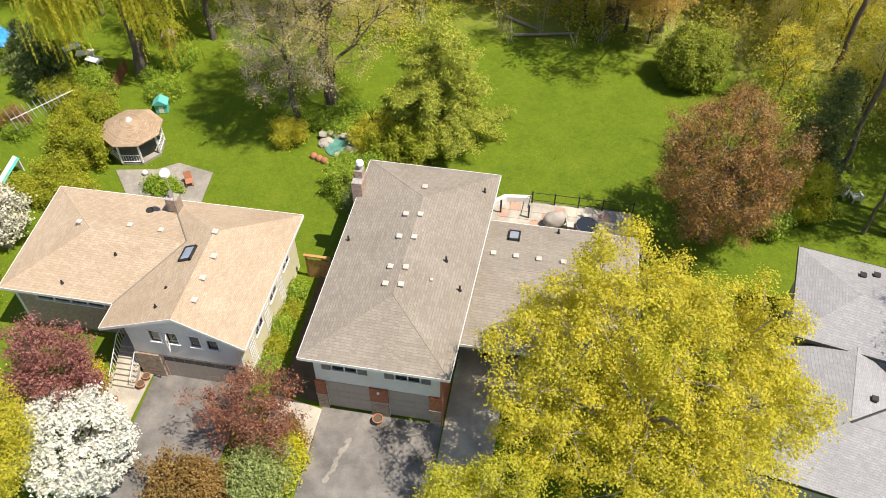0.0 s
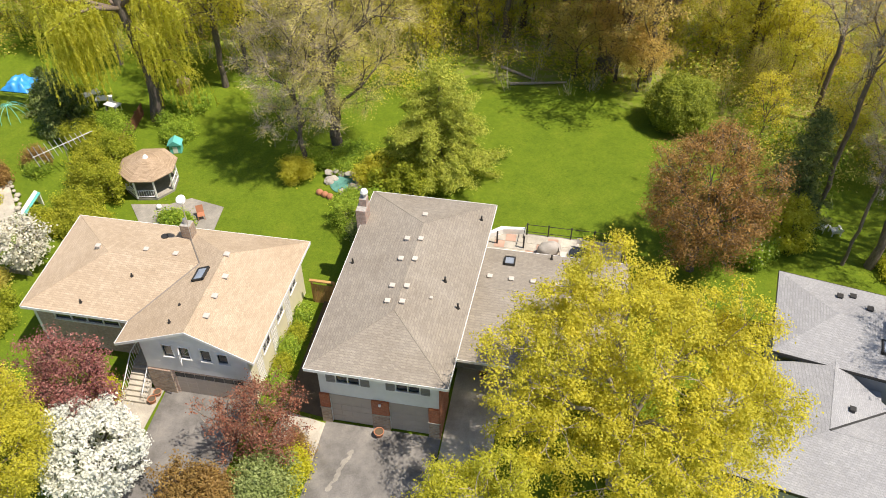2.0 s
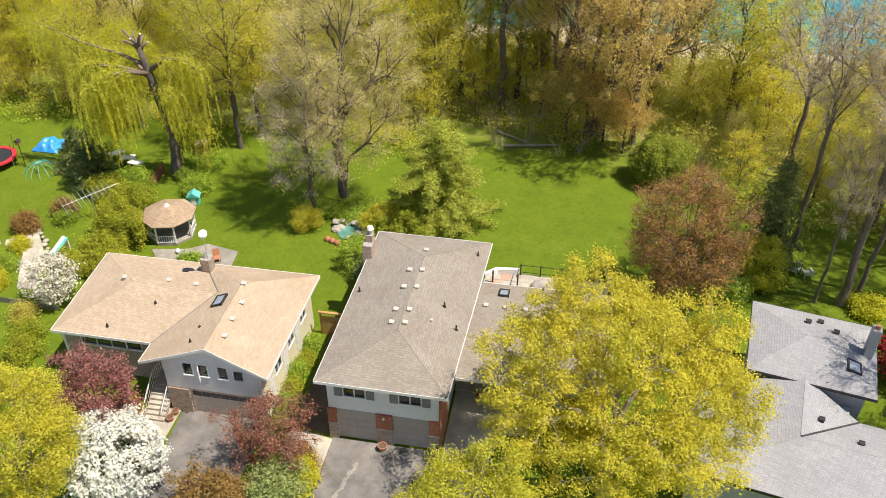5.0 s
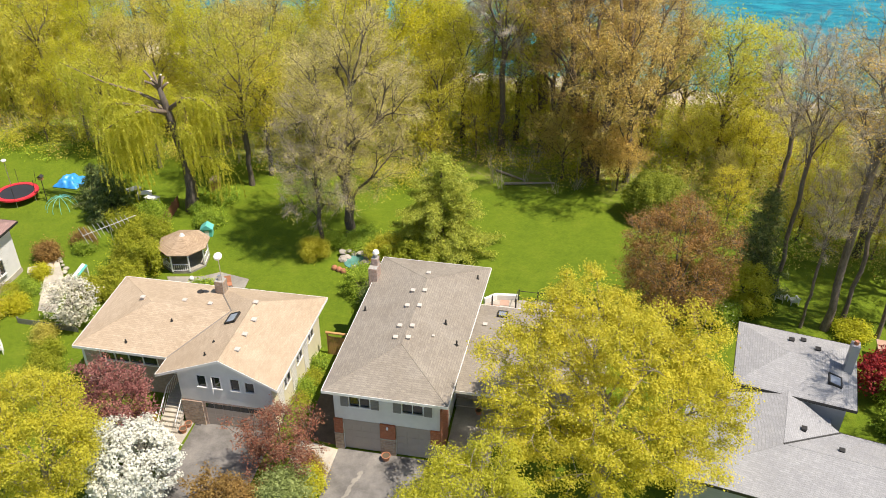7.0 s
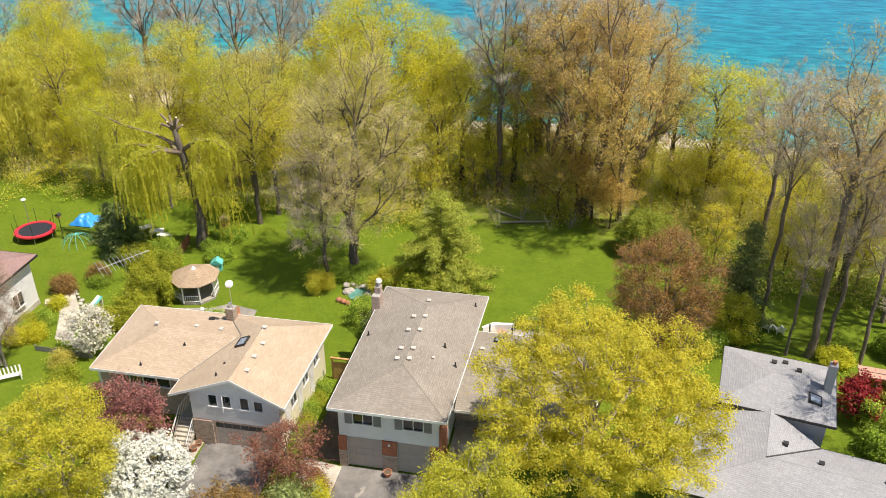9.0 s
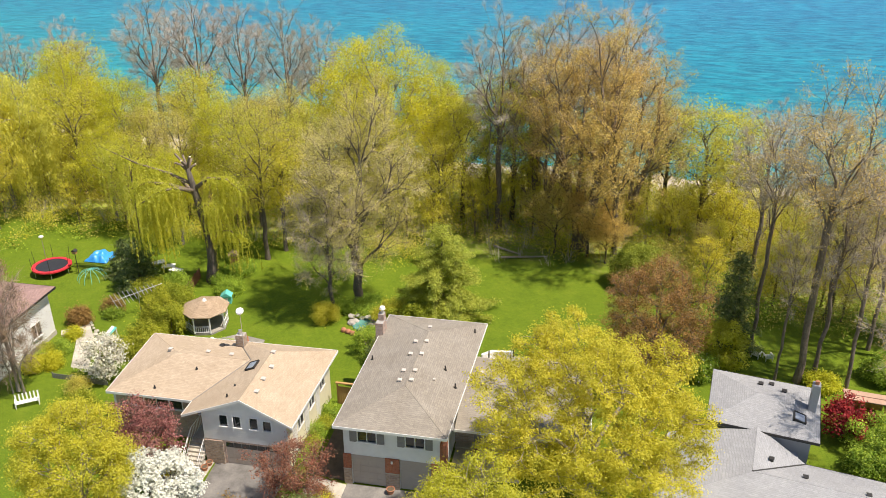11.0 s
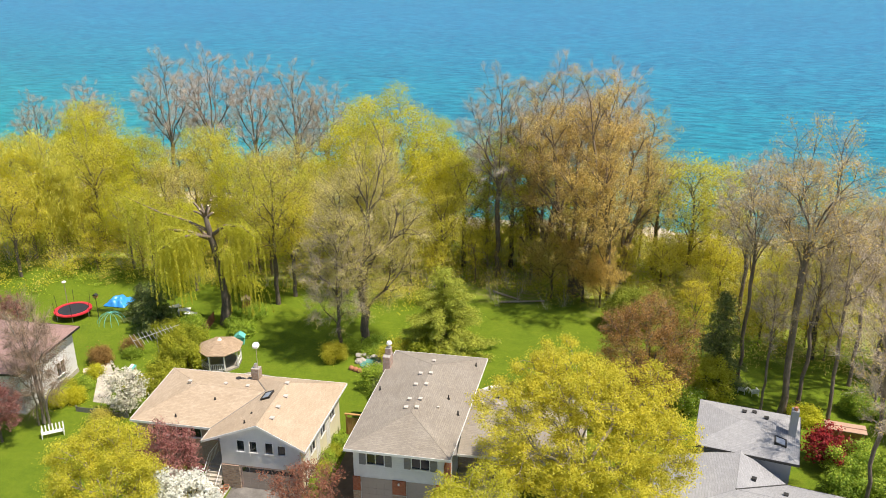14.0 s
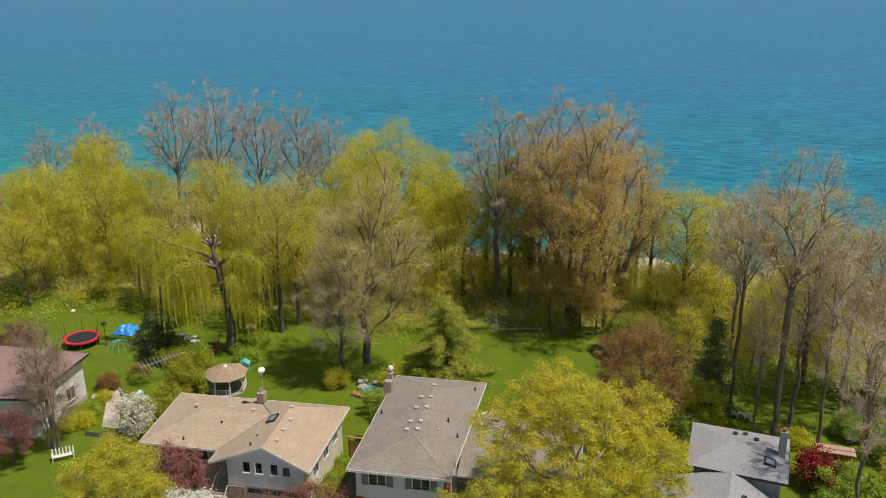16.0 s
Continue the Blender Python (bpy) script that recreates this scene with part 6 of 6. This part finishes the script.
tree("tall_ash_side", gnd(39.2, 6.4), 150, 0.9, "bare tree beside the grey-roofed house", name="tall_ash")
tree("bare_poplar", gnd(-31.6, 6.0), label="twiggy reddish poplar in front of the white house", height=13.5, crown=(3.0, 2.4, 6.4), trunk=0.15, tips=330, fork=0.5, stems=4, leaves=0, twigs=22, twig="twig_red", hollow=0.15, twig_len=1.3)
tree("plum_tree", gnd(-33.5, 2.6), 90, 0.75, "purple-leaved tree beside the white house")
tree("plum_tree", gnd(-46.5, 20.5), 50, 0.8, "wine-red tree behind the white house")
conifer("garden_spruce", gnd(-32.0, 27.0), 5.6, 2.6, "leaf_spruce", "dark spreading evergreen in the garden", "spruce_tree", tiers=10, droop=0.0, cards=44, size=0.14, ragged=0.3)
conifer("garden_spruce", gnd(-35.0, 29.5), 6.8, 2.5, "leaf_spruce", "dark spreading evergreen in the garden", "spruce_tree", turn=70, scale=0.75)

# ---------------------------------------------------------------- the woods
base = dict(category="tree", group="woods")
tree("woods_lime", gnd(-8.8, 47.5), label="broad tree in fresh yellow-green leaf", height=25.0, crown=(6.6, 6.0, 8.0), trunk=0.4, tips=360, fork=0.45, leaf="leaf_lime", leaves=84, size=0.1, spread=0.55, hollow=0.5, lumpy=0.16, group="woods")
tree("woods_green", gnd(-4.5, 54.0), label="woodland tree with thin spring-green leaves", height=17.0, crown=(4.4, 4.2, 6.0), trunk=0.28, tips=230, fork=0.5, leaf="leaf_yg", leaves=44, size=0.105, spread=0.5, twigs=5, twig="twig_olive", hollow=0.35, lumpy=0.3, group="woods", bark="bark_dark")
tree("woods_olive", gnd(-30.0, 50.0), label="woodland tree in olive-brown bud", height=17.0, crown=(4.0, 3.8, 6.2), trunk=0.27, tips=220, fork=0.5, leaf="leaf_olive", leaves=30, size=0.095, spread=0.5, twigs=14, twig="twig_olive", hollow=0.35, lumpy=0.3, group="woods", bark="bark_dark")
tree("woods_orange", gnd(15.6, 45.5), label="many-stemmed tree in orange-brown bud", height=27.5, crown=(6.6, 6.0, 9.8), centre=(0, 0, 17.5), trunk=0.27, tips=400, fork=0.5, stems=5, leaf="leaf_orange", leaves=74, size=0.088, spread=0.5, twigs=20, twig="twig_brown", twig_len=1.1, hollow=0.35, lumpy=0.35, group="woods", bark="bark_brown", taper=0.6)
tree("woods_bare", gnd(-46.7, 75.0), label="bare grey-purple tree near the shore", height=29.0, crown=(6.2, 5.8, 8.8), trunk=0.34, tips=340, fork=0.45, leaves=0, twigs=50, twig="twig", twig_len=1.05, hollow=0.3, lumpy=0.3, group="woods", bark="bark_brown", taper=0.52)
tree("woods_willow", gnd(-58.2, 45.5), label="large golden-leaved weeping willow", height=18.5, crown=(5.5, 5.0, 7.0), trunk=0.45, tips=170, fork=0.4, leaf="leaf_willow", leaves=150, size=0.18, spread=0.5, hang=1.8, long=1.7, hollow=0.4, up=0.0, group="woods")
tree("woods_low", gnd(12.6, 43.8), label="low spreading tree with orange-brown leaves", height=8.6, crown=(3.8, 3.2, 2.6), trunk=0.16, tips=200, fork=0.5, leaf="leaf_orange", leaves=60, size=0.085, spread=0.3, lumpy=0.35, group="woods", bark="bark_dark")
tree("woods_leaning", gnd(19.6, 44.2), label="leaning tree in orange-brown leaf over the lawn", height=21.0, crown=(6.0, 4.6, 6.0), centre=(-1.5, -5.0, 14.5), trunk=0.34, tips=230, fork=0.45, leaf="leaf_orange", leaves=50, size=0.1, spread=0.4, twigs=14, twig="twig_brown", lean=(-0.05, -0.1), hollow=0.35, lumpy=0.35, group="woods", bark="bark_dark")
tree("young_green", gnd(-18.5, 46.0), label="young tree in fresh yellow-green leaf at the edge of the woods", height=8.5, crown=(2.3, 2.2, 3.2), trunk=0.12, tips=80, fork=0.35, leaf="leaf_yg", leaves=46, size=0.085, spread=0.3, hollow=0.35, lumpy=0.3, group="woods", bark="bark_brown")
tree("young_olive", gnd(-27.0, 45.5), label="young tree in olive bud at the edge of the woods", height=8.5, crown=(2.1, 2.0, 3.3), trunk=0.12, tips=80, fork=0.4, leaf="leaf_olive", leaves=36, size=0.08, spread=0.3, twigs=4, twig="twig_brown", hollow=0.35, lumpy=0.3, group="woods", bark="bark_brown")
rnd = random.Random(11)
NAMED = [
    ("woods_orange", 10.0, 51.0, 0.93), ("woods_orange", 20.5, 50.0, 0.92), ("woods_bare", 5.0, 49.5, 0.94), ("woods_green", 6.5, 53.0, 1.22), ("woods_olive", 2.5, 57.5, 1.1), ("woods_green", 8.0, 60.0, 1.05), ("woods_olive", 25.5, 54.0, 1.1), ("woods_green", 33.5, 54.0, 1.0), ("woods_olive", 24.0, 61.0, 0.9), ("woods_bare", 12.5, 55.0, 0.97), ("woods_bare", 19.0, 57.0, 0.94),
    ("woods_low", 16.5, 43.6, 1.0), ("woods_low", 18.6, 42.0, 0.7), ("woods_lime", -16.0, 58.0, 0.86), ("woods_lime", -4.6, 56.0, 0.8), ("woods_green", 0.0, 52.5, 1.0), ("woods_green", -2.0, 47.0, 0.85),
    ("woods_bare", -56.0, 78.0, 0.98), ("woods_bare", -39.0, 75.0, 0.95), ("woods_bare", -30.5, 72.0, 0.92), ("woods_bare", -27.0, 76.0, 0.86), ("woods_bare", -80.0, 75.0, 0.68), ("woods_bare", -71.0, 77.0, 0.78),
    ("woods_green", -68.0, 74.0, 1.2), ("woods_lime", -61.0, 60.0, 0.76), ("woods_lime", -48.5, 55.0, 0.66), ("woods_lime", -44.5, 43.5, 0.52), ("woods_green", -53.0, 50.0, 1.0), ("woods_olive", -36.0, 47.0, 0.9), ("woods_olive", -24.5, 54.0, 1.05),
    ("woods_green", -38.0, 58.0, 1.05), ("woods_olive", -16.0, 45.0, 0.95), ("woods_green", -13.0, 40.5, 0.7), ("woods_green", 29.6, 50.0, 1.08), ("woods_bare", 34.5, 40.0, 0.7), ("woods_olive", 41.0, 33.0, 1.25), ("woods_olive", 47.0, 31.0, 1.2), ("woods_bare", 46.0, 26.0, 0.75),
    ("woods_willow", 49.5, 29.0, 0.62), ("woods_olive", 51.0, 24.0, 0.8),
    ("young_green", 33.0, 46.0, 1.1), ("woods_green", 26.0, 47.5, 0.5), ("woods_green", 36.0, 35.0, 0.45), ("woods_green", 39.5, 46.0, 0.55), ("woods_olive", 29.0, 41.0, 0.4), ("woods_green", 45.0, 41.0, 0.5),
]
for kind, x, y, s in NAMED:
    o = TREES[kind]
    tree(kind, gnd(x, y), rnd.uniform(0, 360), s, o["label"], group="woods")
taken = [(x, y) for _, x, y, _ in NAMED]
# young trees that fill the edge of the woods
young, fill = random.Random(23), []
while len(fill) < 78:
    x, y = young.uniform(-62, 52), young.uniform(29, 58)
    edge = 31.5 if x > 29 else 47 if x > 2 else 42 + 2 * math.sin(x * 0.3)
    if y < edge or 9 < x < 26 and y < 49 or any(math.hypot(x - a, y - b) < 2.6 for a, b in fill):
        continue
    fill.append((x, y))
    kind = "young_green" if x > 27 else young.choice(["young_green", "young_green", "young_green", "young_olive"])
    tree(kind, gnd(x, y), young.uniform(0, 360), young.uniform(0.65, 1.25), TREES[kind]["label"], group="woods")
tries = 0
while len(taken) < 108 and tries < 4000:
    tries += 1
    x, y = rnd.uniform(-95, 30), rnd.uniform(37.5, 80)
    if x > 1 and y < 46 or (x > 22 and y > 56) or (-12 < x < 2 and y < 43):
        continue
    if min(math.hypot(x - a, y - b) for a, b in taken) < 4.6:
        continue
    taken.append((x, y))
    if y > 70:
        kind, s = rnd.choice([("woods_olive", 0.7), ("woods_green", 0.7), ("woods_olive", 0.8)])
    else:
        kind, s = rnd.choice([("woods_green", 0.95), ("woods_green", 0.8), ("woods_olive", 0.9), ("woods_lime", 0.58), ("woods_green", 0.65)])
    tree(kind, gnd(x, y), rnd.uniform(0, 360), s * rnd.uniform(0.85, 1.15), TREES[kind]["label"], group="woods")


def undergrowth():
    """Brush, saplings and weeds on the floor of the woods, as one mass."""
    rng = np.random.default_rng(5)
    for name, mat, n, seed, hgt, lab in (("undergrowth", "leaf_yg", 1300, 1, 1.6, "light green brush and saplings on the woodland floor"),
                                         ("undergrowth", "leaf_olive", 800, 2, 2.0, "olive-brown brush on the woodland floor"),
                                         ("undergrowth", "leaf_green", 800, 3, 0.7, "dark green weeds on the woodland floor")):
        pts = []
        while len(pts) < n:
            x, y = rng.uniform(-95, 80), rng.uniform(33, 84)
            lawn = y < 38.5 + 2.0 * math.sin(x * 0.3) and -50 < x < 27
            if lawn or noise.noise(Vector((x * 0.12, y * 0.12, seed))) < -0.12 or (x < 27 and 3 < x and y < 43):
                continue
            if x > 27 and y < 29:
                continue
            h = rng.uniform(0.1, hgt) * (1.5 if x > 25 else 1)
            pts.append((x, y, ground_z(x, y) + h))
        ob = new(name, cards_mesh(name, [leaf_cards(rng, pts, (0.7, 0.7, 0.35), 56, 0.11, 0.6)], mat))
        tagged(ob, lab, "undergrowth", kind="stuff")
    for mat, n, lab in (("leaf_brush", 1000, "pale olive thicket beside the lawn"), ("leaf_green", 360, "mid-green thicket beside the lawn")):
        pts = []
        while len(pts) < n:
            x, y = rng.uniform(24, 78), rng.uniform(29, 66)
            if y < 40 and x < 27:
                continue
            top = 3.2 + 2.0 * noise.noise(Vector((x * 0.1, y * 0.1, 9)))
            pts.append((x, y, ground_z(x, y) + rng.uniform(0.2, top)))
        ob = new("thicket", cards_mesh("thicket", [leaf_cards(rng, pts, (0.7, 0.7, 0.5), 62, 0.10, 0.6)], mat))
        tagged(ob, lab, "thicket", kind="stuff")
    for mat, n, lab in (("leaf_yg", 1150, "yellow-green saplings under the tall trees"), ("leaf_olive", 620, "olive saplings under the tall trees"), ("leaf_orange", 110, "bronze saplings under the tall trees")):
        pts = []
        while len(pts) < n:
            x, y = rng.uniform(-95, 34), rng.uniform(37, 66)
            edge = 39.5 + 2.0 * math.sin(x * 0.3) + (4 if x > 1 else 0)
            if y < edge or noise.noise(Vector((x * 0.16, y * 0.16, 20 + n))) < -0.05:
                continue
            pts.append((x, y, ground_z(x, y) + rng.uniform(0.6, 5.5) * min(1, 0.35 + (y - edge) / 8)))
        ob = new("saplings", cards_mesh("saplings", [leaf_cards(rng, pts, (0.7, 0.7, 0.5), 52, 0.10, 0.6)], mat))
        tagged(ob, lab, "saplings", kind="stuff")
    # bare saplings
    pts, ways = [], []
    while len(pts) < 900:
        x, y = rng.uniform(-95, 80), rng.uniform(37, 84)
        if (x < 27 and y < 40) or (x > 27 and y < 30):
            continue
        pts.append((x, y, ground_z(x, y) + rng.uniform(0, 1.5)))
        ways.append((rng.normal(0, 0.2), rng.normal(0, 0.2), 1))
    ob = new("saplings", cards_mesh("saplings", [twig_cards(rng, pts, ways, 26, 3.2, 0.02, 0.3)], "twig"))
    tagged(ob, "thin bare saplings and brushwood", "brushwood", kind="stuff")
    # dune grass along the shore
    pts = []
    while len(pts) < 900:
        x = rng.uniform(-10, 95)
        y = rng.uniform(62, 84) - 0.09 * x
        pts.append((x, y, ground_z(x, y) + 0.3))
    ob = new("dune_grass", cards_mesh("dune_grass", [leaf_cards(rng, pts, (0.9, 0.9, 0.3), 26, 0.22, 0.1, 1.6)], "leaf_olive"))
    tagged(ob, "dry straw-coloured grass along the shore bank", "grass", kind="stuff")


undergrowth()
